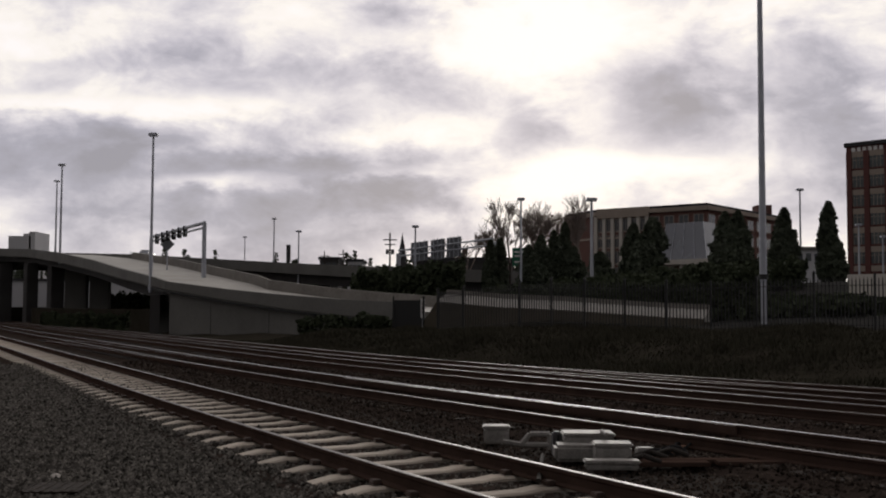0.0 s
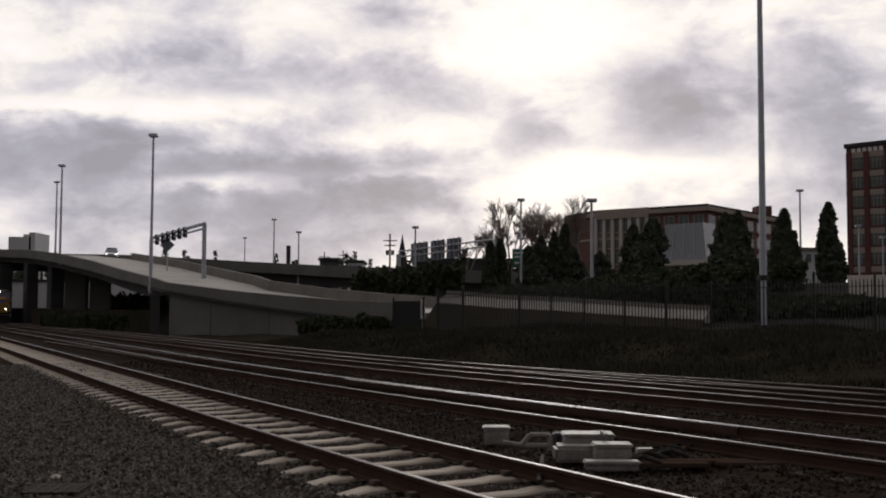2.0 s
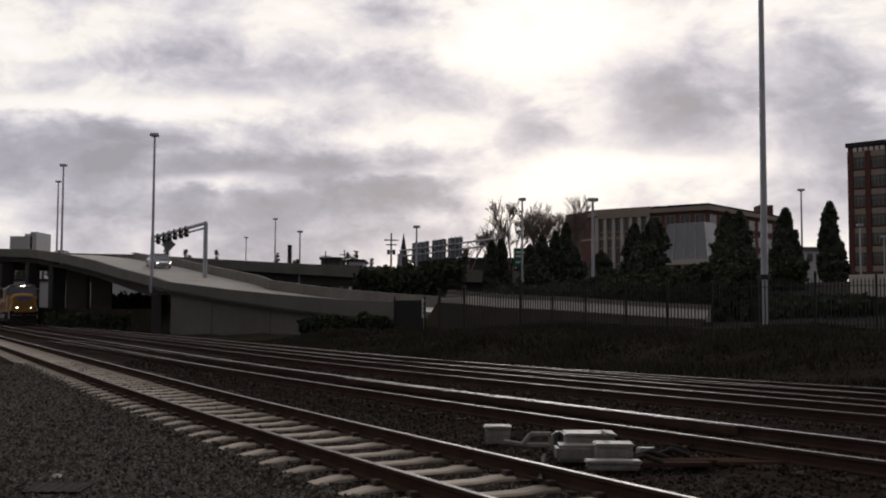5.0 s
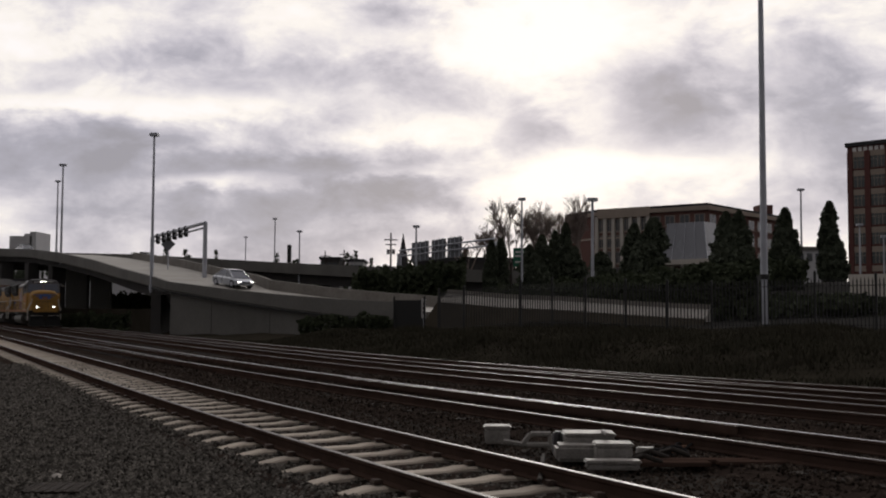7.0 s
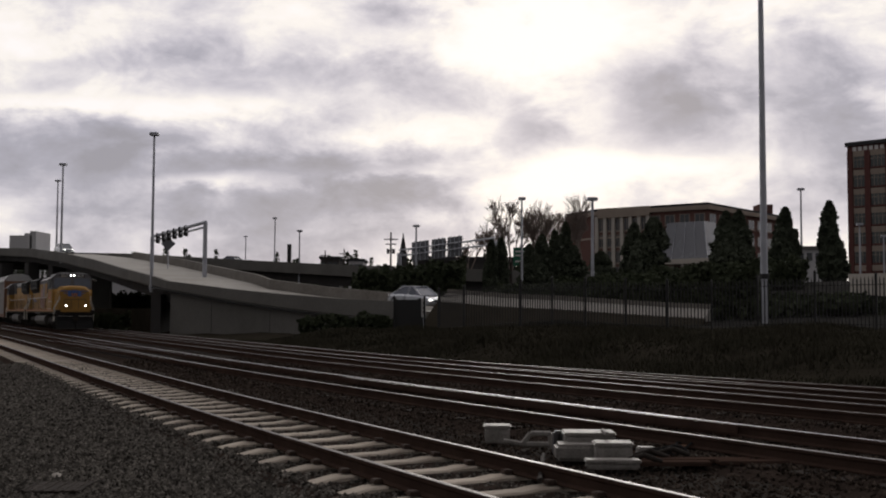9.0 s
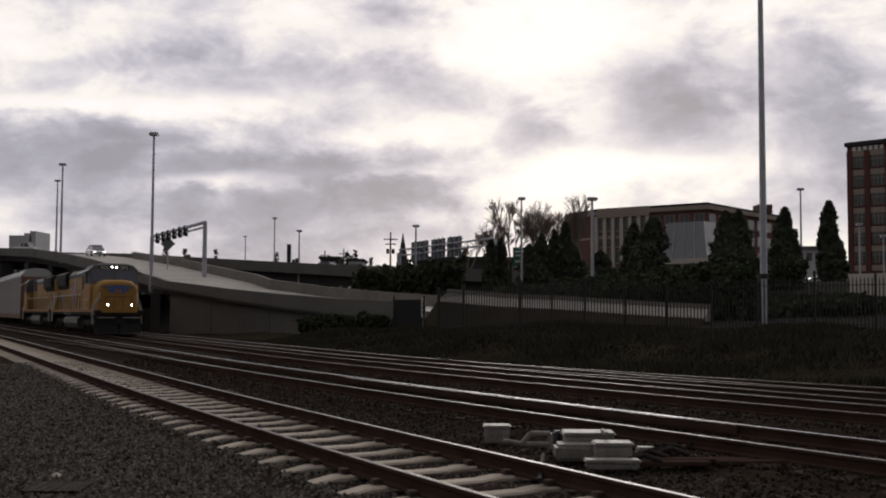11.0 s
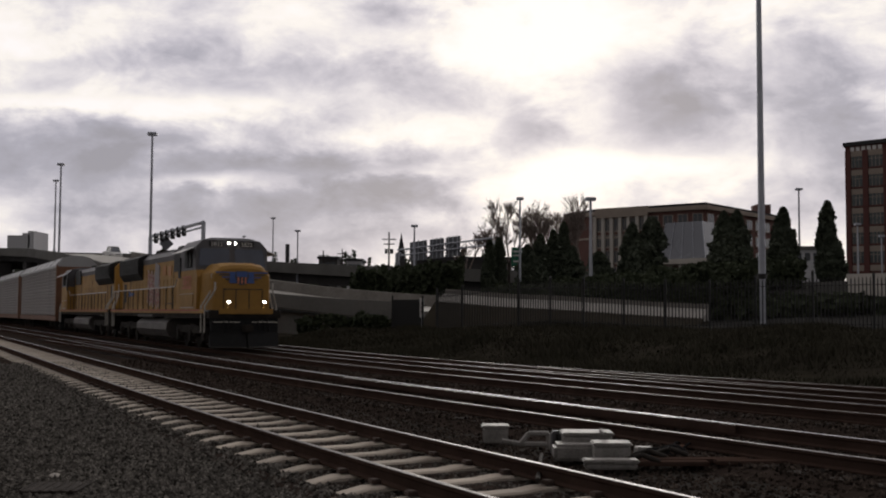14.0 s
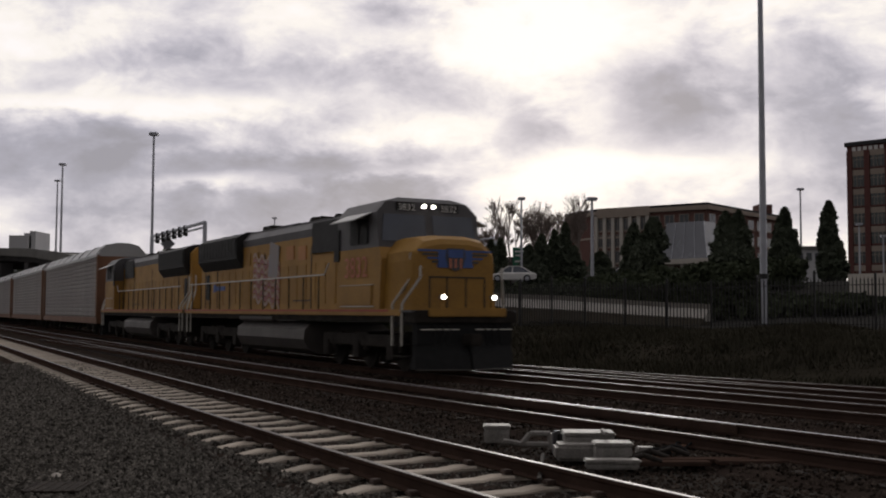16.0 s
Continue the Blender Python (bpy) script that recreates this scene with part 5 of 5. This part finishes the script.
def office():
    t = thing("office_building", "five-storey red brick office block with pale cornice and pilasters", "building")
    P = [(26.0, 225), (30.75, 214.5), (39.65, 207.5), (49.24, 200), (74.2, 230), (60, 260), (35, 262)]
    wall_block(t, "wall", P, 3, 21.0, M_BRICK, "red brick walls")
    Q = [(25.5, 225), (30.4, 213.9), (39.6, 206.8), (49.3, 199.1), (75.0, 230), (60, 261), (35, 263)]
    wall_block(t, "cornice", Q, 21.0, 21.8, M_TAN, "pale stone cornice")
    wall_block(t, "roof", [(x * 0.995 + 0.2, y + 0.6) for x, y in Q], 21.8, 22.3, M_ROOFDARK, "dark flat roof")
    wall_block(t, "band", [(x - 0.1, y - 0.12) for x, y in P], 16.3, 16.7, M_TAN, "stone string course")
    wall_block(t, "attic", [(30.6, 213.8), (39.7, 206.7), (41, 208.5), (32, 215.5)], 20.4, 22.3, M_TAN, "pale stone attic")
    facade(t, P[1], P[2], 4.5, 20.4, 5, 6, M_GLASS, M_TAN, 0.6, 0.72, M_CREAM)
    facade(t, P[2], P[3], 4.5, 20.8, 5, 4, M_GLASS, M_TAN, 0.62, 0.55)
    facade(t, P[3], P[4], 4.5, 20.8, 5, 9, M_GLASS, M_TAN, 0.62, 0.55)
    # sloping glass atrium with a white canopy
    bm = bmesh.new()
    sweep(bm, [[(40.6, 201.5, 11.5), (47.8, 194.5, 11.5), (52.0, 199.5, 11.5), (46, 206, 11.5)], [(42.4, 203, 18.6), (48.0, 197.6, 18.6), (51.0, 201.0, 18.6), (46, 206, 18.6)]])
    at = part("atrium", bm, M_PALEGLASS, t, "sloping grey glass atrium")
    for f in (0.0, 0.25, 0.5, 0.75, 1.0):
        a, b = Vector((40.6, 201.4, 11.5)).lerp(Vector((47.8, 194.4, 11.5)), f), Vector((42.4, 202.9, 18.6)).lerp(Vector((48.0, 197.5, 18.6)), f)
        part("mullion", rods((a, b, 0.06, None, 5)), M_GALV, at)
    wall_block(t, "canopy", [(39.0, 201.0), (47.6, 192.2), (54.0, 199.5), (46, 206)], 10.6, 11.5, M_CREAM, "white entrance canopy")
    for x, y in ((40.2, 200.6), (43.8, 197.0), (47.4, 193.2)):
        part("column", rods(((x, y, 5), (x, y, 10.6), 0.25)), M_CREAM, t)
    part("roof_house", bx(66.5, 69.5, 226, 230, 22.2, 24.6), M_BRICK, t, "small brick roof house")


office()


def tower():
    t = thing("brick_tower", "tall dark red brick block with banded windows", "building")
    P = [(62.4, 165), (76, 152), (95, 175), (80, 190)]
    a, b = Vector(P[0]), Vector(P[1])
    wall_block(t, "wall", P, 4, 27.4, M_BRICK2, "dark red brick walls")
    wall_block(t, "roof", [(62.0, 165), (76, 151.3), (95.6, 175), (80, 191)], 27.4, 28.0, M_ROOFDARK, "dark parapet cap")
    d = b - a
    ang = math.degrees(math.atan2(d.y, d.x))
    facade(t, P[0], P[1], 8.6, 26.2, 6, 6, M_TOWERGLASS, M_BRICK2, 0.74, 0.62)
    fl = 17.6 / 6
    for i in range(6):
        p = a + d * ((i + 0.5) / 6)
        for j in range(7):
            part("spandrel", bx(-1.16, 1.16, -0.14, 0.02, -0.5, 0.38), M_TAN, t, "tan spandrel panel", at=pose(p.x, p.y, 8.6 + j * fl, 0, 0, ang))
        for j in range(6):
            z = 8.6 + (j + 0.55) * fl
            for o in (-0.58, 0.0, 0.58):
                part("mullion", bx(o - 0.035, o + 0.035, -0.13, -0.05, z - 0.9, z + 0.9), M_TAN, t, at=pose(p.x, p.y, 0, 0, 0, ang))
            part("transom", bx(-1.1, 1.1, -0.12, -0.06, z + 0.3, z + 0.36), M_TAN, t, at=pose(p.x, p.y, 0, 0, 0, ang))
        part("shop_window", bx(-1.2, 1.2, -0.1, 0.0, 5.0, 7.4), M_PALEGLASS, t, "pale ground-floor shop window", at=pose(p.x, p.y, 0, 0, 0, ang))
    for i in range(7):
        p = a + d * max(0.024, i / 6)
        part("pilaster", bx(-0.42, 0.42, -0.3, 0.0, 4, 26.6), M_BRICK2, t, "dark brick pilaster", at=pose(p.x, p.y, 0, 0, 0, ang))
    for k in range(11):
        p = a + d * (0.06 + k * 0.045)
        if k != 6:
            part("sign_bar", bx(-0.28, 0.28, -0.1, 0.0, 26.5, 27.2), M_WHITE, t, "plain pale bar of rooftop lettering", at=pose(p.x, p.y, 0, 0, 0, ang))


tower()


def far_buildings():
    g = thing("grain_terminal", "distant pale concrete tower block", "building")
    part("wall", bx(-243.5, -231, 600, 625, 0, 43.5), M_FAR, g)
    part("wall", bx(-232, -228.6, 600, 622, 0, 46), M_FAR, g)
    part("roof", bx(-236, -229, 602, 622, 43.5, 45), M_FAR, g)
    for nm, lab, x0, x1, y, z in (("warehouse", "small dark far building with flat roof", -34.5, -29.3, 300, 17), ("warehouse", "low far building with pale wall", -26.6, -22.6, 300, 16.4), ("warehouse", "long grey far roof behind the sign truss", -6, 14, 210, 12.4)):
        h = thing(nm, lab, "building")
        part("wall", bx(x0, x1, y, y + 15, 0, z - 0.7), M_FAR if "pale" in lab else M_PIER, h)
        part("roof", bx(x0 - 0.4, x1 + 0.4, y - 0.4, y + 15.4, z - 0.7, z), M_ROOFDARK, h)
        for k in range(3):
            xx = x0 + (x1 - x0) * (0.2 + 0.3 * k)
            part("window", bx(xx - 0.5, xx + 0.5, y - 0.06, y, z - 3, z - 1.6), M_GLASS, h)
    h = thing("low_building", "low pale grey building behind the evergreens", "building")
    part("wall", bx(36.63, 39.65, 112, 122, 3.5, 8.25), M_FAR, h, "pale grey wall")
    part("roof", bx(36.33, 39.95, 111.7, 122.3, 8.25, 8.60, 0.03), M_CONC2, h, "flat pale roof edge")
    for k in range(3):
        part("window", bx(37.03 + k * 0.9, 37.58 + k * 0.9, 111.94, 112, 7.10, 7.90), M_GLASS, h)
    w = thing("parking_wall", "pale low concrete wall beyond the fence", "wall", kind="structure")
    bm = bmesh.new()
    sweep(bm, [[(x, y, z - 1.35), (x, y, z), (x + 0.1, y + 0.3, z), (x + 0.1, y + 0.3, z - 1.35)] for x, y, z in ((24.90, 66, 4.01), (26.66, 62, 3.94))])
    part("wall", bm, M_CREAM, w)
    c = thing("church_steeple", "slender dark church spire on the skyline", "church")
    part("tower", bx(-17.5, -13, 398, 402, 5, 20), M_PIER, c)
    part("spire", rods(((-15.2, 400, 20), (-15.2, 400, 31.2), 2.0, 0.05, 8)), M_ROOFDARK, c)
    # buildings and cars glimpsed under the bridge
    b = thing("warehouse", "pale low building glimpsed under the bridge", "building")
    part("wall", bx(-190, -60, 268, 280, -0.3, 9), M_FAR, b)
    part("roof", bx(-191, -59, 267.5, 280.5, 9, 9.6), M_ROOFDARK, b)
    for x, y in ((-76, 210), (-84, 214), (-57, 190)):
        v = thing("parked_car", "white car parked under the bridge", "car", group="parked cars")
        part("body", bx(x - 2.1, x + 2.1, y - 0.9, y + 0.9, 0.0, 0.75, 0.15), M_WHITE, v)
        part("cabin", bx(x - 1.2, x + 0.9, y - 0.75, y + 0.75, 0.7, 1.35, 0.2), M_SCREEN, v)


far_buildings()


# ---- small trackside things ----
def trackside():
    R = math.degrees(TURN) + 90

    def at(x, y, z=-0.27, r=0.0):
        return pose(x - 0.12, y, z + 0.05, 0, 0, R + r)

    def cabinet(name, x, y, l, w, h, label, r=0.0):
        t = thing(name, label, "junction box", at(x, y, -0.27, r))
        part("body", bx(-l / 2, l / 2, -w / 2, w / 2, 0, h, 0.02), M_DIRTYWHITE, t)
        part("lid", bx(-l / 2 - 0.02, l / 2 + 0.02, -w / 2 - 0.02, w / 2 + 0.02, h, h + 0.04, 0.015), M_DIRTYWHITE, t, "pale lid")
        part("latch", bx(-0.04, 0.04, -w / 2 - 0.03, -w / 2, h * 0.5, h * 0.75, 0.005), M_UNDER, t)
        return t
    cabinet("junction_box", 0.86, 14.8, 0.34, 0.3, 0.2, "white metal box beside the switch", 62)
    cabinet("junction_box", 1.92, 13.4, 0.6, 0.4, 0.27, "white switch machine housing with flat lid", 62)
    cabinet("junction_box", 2.12, 12.75, 0.42, 0.3, 0.22, "white motor housing of the switch machine", 62)
    cabinet("junction_box", 2.05, 12.35, 0.6, 0.2, 0.07, "low pale concrete pad beside the switch", 62)
    m = thing("switch_machine", "dirty white switch machine bolted to long ties", "switch machine", at(1.72, 13.1, -0.27, 62))
    part("gearbox", bx(-0.3, 0.25, -0.2, 0.2, 0, 0.2, 0.04), M_DIRTYWHITE, m)
    part("cover", bx(-0.22, 0.1, -0.28, -0.22, 0.04, 0.19, 0.02), M_UNDER, m)
    part("motor", rods(((-0.3, -0.05, 0.12), (-0.62, -0.05, 0.12), 0.085, None, 14)), M_DIRTYWHITE, m)
    part("lever", rods(((-0.5, -0.3, 0.05), (-0.36, -0.2, 0.33), 0.03), ((-0.36, -0.2, 0.33), (-0.36, 0.2, 0.33), 0.025)), M_DIRTYWHITE, m)
    part("rod", rods(((0.4, 0.2, 0.08), (0.6, 2.4, 0.12), 0.025)), M_UNDER, m)
    b = thing("rail_bracket", "bent white steel bracket standing on the ballast", "bracket", at(1.36, 14.1, -0.27, 62))
    bm = bmesh.new()
    for p, q in (((-0.16, 0, 0), (-0.16, 0, 0.2)), ((-0.16, 0, 0.2), (0.1, 0, 0.2)), ((0.1, 0, 0.2), (0.22, 0, 0.05)), ((-0.16, 0, 0.06), (0.2, 0, 0.06)), ((0.2, 0, 0.06), (0.45, 0, 0.1))):
        rod(bm, p, q, 0.035, seg=6)
    part("frame", bm, M_DIRTYWHITE, b)
    for x, y, l in ((2.75, 12.5, 0.9), (3.1, 12.75, 1.3), (3.9, 12.6, 1.2)):
        tb = thing("timber", "weathered plank lying beside the switch", "timber", at(x, y, -0.25, 65))
        part("plank", bx(-l / 2, l / 2, -0.1, 0.1, 0, 0.05, 0.01), M_RAIL, tb)
    for x, y in ((2.45, 12.5), (2.6, 12.9), (2.9, 13.1)):
        h = thing("hose", "short black rubber hose coupling on the ballast", "hose", at(x, y, -0.25, 40))
        part("tube", rods(((-0.2, 0, 0.05), (0.0, 0.05, 0.12), 0.03), ((0.0, 0.05, 0.12), (0.22, 0, 0.04), 0.03)), M_UNDER, h)
    for x, y, w, d, h in ((1.56, 13.75, 0.09, 0.16, 0.26), (1.74, 13.76, 0.11, 0.16, 0.24), (1.45, 13.69, 0.06, 0.12, 0.30)):
        part("contact_box", bx(-w, w, -d / 2, d / 2, 0, h, 0.02), M_LGREY, m, "dark grey casing", at=m.matrix_basis.inverted() @ pose(x, y, -0.24, 0, 0, 8))
        part("cover_strip", bx(-w * 0.25, w * 0.25, -d / 2 - 0.02, -d / 2, 0.02, h - 0.03, 0.006), M_BLACK, m, at=m.matrix_basis.inverted() @ pose(x, y, -0.24, 0, 0, 8))
    jb = thing("junction_box", "small grey box at the end of the switch machine", "junction box", pose(2.54, 13.57, -0.25, 0, 0, 5))
    part("body", bx(-0.11, 0.11, -0.08, 0.08, 0, 0.13, 0.015), M_DIRTYWHITE, jb)
    for x, y, r in ((2.64, 13.26, 20), (2.89, 13.58, -35), (3.1, 13.91, 60)):
        cb = thing("cable", "black cable looped over the ballast", "cable", pose(x, y, -0.23, 0, 0, r))
        loop = [(0.2 * math.cos(k * 0.6), 0.09 * math.sin(k * 0.6), 0.03 + 0.09 * math.sin(k * 0.6) ** 2) for k in range(11)]
        part("sheath", rods(*[(p, q, 0.016, None, 6) for p, q in zip(loop, loop[1:])]), M_TYRE, cb)
        part("clamp", bx(-0.05, 0.05, -0.04, 0.04, 0, 0.09, 0.01), M_RACKPOST, cb, "rusty clamp")
    # switch points inside the middle track
    def blade(s0, s1, side, gap0, gap1, name):
        bm = bmesh.new()
        rings = []
        for i in range(14):
            f = i / 13
            s = s0 + (s1 - s0) * f
            n = track_n("middle", s) + side + gap0 + (gap1 - gap0) * f * f
            w = 0.012 + 0.024 * f
            rings.append([plan(s, n - w, -0.13), plan(s, n + w, -0.13), plan(s, n + w, -0.006), plan(s, n - w, -0.006)])
        sweep(bm, rings)
        sw = thing("switch_point", name, "switch blade")
        me = mesh_of("blade", bm, M_RAIL, M_RAILMID)
        for f in me.polygons:
            f.material_index = 1 if f.normal.z > 0.7 else 0
        part("blade", me, None, sw)
    blade(11.6, 24, 0.755, -0.1, -0.22, "bright tapered switch blade against the rail")
    blade(20, 60, 0.755, -0.08, -1.0, "bright closure rail of the switch")
    blade(20, 60, -0.755, 0.02, -1.0, "dull closure rail of the switch")
    pl = thing("metal_cover", "rusty ribbed cover plate in the gravel", "cover plate", pose(-3.95, 11.1, -0.26, 0, 0, 4))
    part("plate", bx(-0.3, 0.3, -0.3, 0.3, 0, 0.015, 0.004), M_WOOD, pl)
    for k in range(6):
        part("rib", bx(-0.28 + k * 0.1, -0.25 + k * 0.1, -0.28, 0.28, 0.015, 0.022), M_WOOD, pl)
    ro = thing("rock", "small pale rock on the gravel", "rock", pose(-4.25, 11.95, -0.27))
    bm = bmesh.new()
    bmesh.ops.create_icosphere(bm, subdivisions=2, radius=0.06)
    for v in bm.verts:
        v.co *= 1 + 0.3 * noise.noise(v.co * 20)
        v.co.z *= 0.6
    part("stone", bm, M_CREAM, ro)
    st = thing("stick", "pale broken stick on the gravel", "stick", pose(-2.45, 10.0, -0.25, 0, 0, -20))
    part("wood", rods(((-0.12, 0, 0), (0.12, 0.02, 0.01), 0.012, 0.006)), M_TIE, st)
    for x, y, w in ((-36.3, 112.5, 0.55), (-35.3, 112.2, 0.55)):
        c = thing("concrete_block", "pale concrete block beside the track", "concrete block", pose(x, y, -0.3, 0, 0, 12))
        part("block", bx(-w, w, -0.4, 0.4, 0, 0.95, 0.04), M_CREAM, c)
    wp = thing("marker_post", "short white marker post by the track", "post", pose(-50.0, 133.7, -0.3))
    part("post", bx(-0.18, 0.18, -0.18, 0.18, 0, 1.1, 0.03), M_DIRTYWHITE, wp)


trackside()


# ---- movement ----
def train_pose(s, back=1):
    n = track_n("main", s)
    slope = (track_n("main", s + 6) - track_n("main", s - 6)) / 12
    d = -(AWAY + ACROSS * slope).normalized() * back
    p = plan(s, n)
    return pose(p.x, p.y, 0, 0, 0, math.degrees(math.atan2(d.y, d.x)))


def ramp_lane(offset):
    """Plan of a lane: points with height, from the bridge down past the ramp's foot."""
    pts = []
    for i in reversed(range(len(RAMP))):
        x, y, z = RAMP[i]
        nrm = ramp_side(i)
        pts.append(Vector((x + nrm.x * offset, y + nrm.y * offset, z - 0.66 + BANKED * offset)))
    end = pts[-1]
    return pts + [Vector((end.x + 6, end.y - 3.8, end.z - 0.25)), Vector((end.x + 14, end.y - 8.2, end.z - 0.5)), Vector((end.x + 60, end.y - 31, end.z - 0.6))]


def lane_pose(pts, a):
    for p, q in zip(pts, pts[1:]):
        l = (q - p).length
        if a <= l or q is pts[-1]:
            c = p.lerp(q, a / l)
            d = (q - p).normalized()
            return Matrix.Translation(c) @ Euler((0, -math.asin(d.z), math.atan2(d.y, d.x))).to_matrix().to_4x4()
        a -= l


def turned_pose(way, i):
    """Place i of a line of (seconds, x, y, z), facing along it."""
    a, b = Vector(way[max(0, i - 1)][1:]), Vector(way[min(len(way) - 1, i + 1)][1:])
    d = (b - a).normalized()
    return Matrix.Translation(way[i][1:]) @ Euler((0, -math.asin(d.z), math.atan2(d.y, d.x))).to_matrix().to_4x4()


def motions():
    for ob, gap, back in ((lead_loco, 0.0, 1), (second_loco, 22.4, -1), *((r, 47.7 + 28.3 * i, 1) for i, r in enumerate(racks))):
        walk(ob, [(t, train_pose(34.40 + 8.935 * (16 - t) + 0.0435 * (16 - t) ** 2 + gap, back)) for t in [0.5 * k for k in range(33)]])
    lane = ramp_lane(6.6)
    walk(grey_car, [(t, lane_pose(lane, float(np.interp(t - 8.7, CAR_TIMES, CAR_WAY)))) for t in [0.5 * k for k in range(33)]])
    walk(pickup, [(t, turned_pose(PICKUP_WAY, i)) for i, (t, *_) in enumerate(PICKUP_WAY)])
    # the silver car first swings in from the merging lanes
    over = [(t, x, 4 + float(np.interp(x, [p[0] for p in VIADUCT], [p[1] for p in VIADUCT])), float(np.interp(x, [p[0] for p in VIADUCT], [p[2] for p in VIADUCT])) - 0.86) for t, x in [(k, -104 + 8.0 * k) for k in range(17)]]
    walk(dark_car, [(over[i][0], turned_pose(over, i)) for i in range(17)])
    rows = [(t, turned_pose(MERGE, i)) for i, (t, *_) in enumerate(MERGE)]
    rows += [(t, lane_pose(lane, float(np.interp(t, SILVER_TIMES, SILVER_WAY)))) for t in [4.2 + 0.5 * k for k in range(24)] + [16.0]]
    walk(silver_car, rows)
    # cars seen over parapets and hedges: start, speed along x, ground line
    for ob, x0, speed, y, z, turn in ((street_car, -58.6, -13.0, 192, 2.2, 180), (second_white_car, 112.6, -6.0, 98.5, 4.3, 174)):
        walk(ob, [(t, pose(x0 + speed * t, y, z, 0, 0, turn)) for t in (0.0, 16.0)])
    rows = []
    for t in [0.5 * k for k in range(33)]:
        x = 16.5 - 6.0 * (t - 14.3)
        y = 97 + 0.1 * x
        rows.append((t, pose(x, y, 4.3, 0, 0, 174)))
    walk(white_car, rows)


# seconds and metres along the lane
CAR_TIMES, CAR_WAY = (-12, 0, 3.2, 4.2, 6.3, 7, 8, 9, 10.7, 16), (8, 112.4, 141.5, 154, 184, 193, 202.8, 215.5, 249, 350)
SILVER_TIMES, SILVER_WAY = (4.2, 6.3, 7, 8, 9, 10.7, 16.0), (154.9, 181.6, 192.1, 201.3, 214.1, 247.6, 347.6)
# the pickup keeps to the farther lanes
PICKUP_WAY = [(0, -236.0, 248.0, 12.6), (11.0, -77.93, 200, 12.35), (11.3, -73.26, 196, 12.04), (11.6, -69.29, 193, 11.89), (12, -65.76, 189, 11.59), (12.6, -61.36, 183, 11.09), (13, -58.59, 179, 10.7), (13.6, -54.62, 173, 10.22), (14, -51.93, 169, 9.84), (14.6, -47.76, 163, 9.39), (15, -44.57, 159, 9.04), (16, -38.0, 149, 8.27)]
# seconds and place of the silver car before it reaches the ramp
MERGE = [(0, -47.68, 172, 9.92), (0.6, -48.26, 165, 9.66), (1.2, -47.72, 158, 9.39), (1.8, -46.41, 150.5, 9.09), (2.4, -44.09, 143, 8.72), (3.0, -41.07, 135.5, 8.31), (3.6, -37.91, 128, 7.8)]
motions()
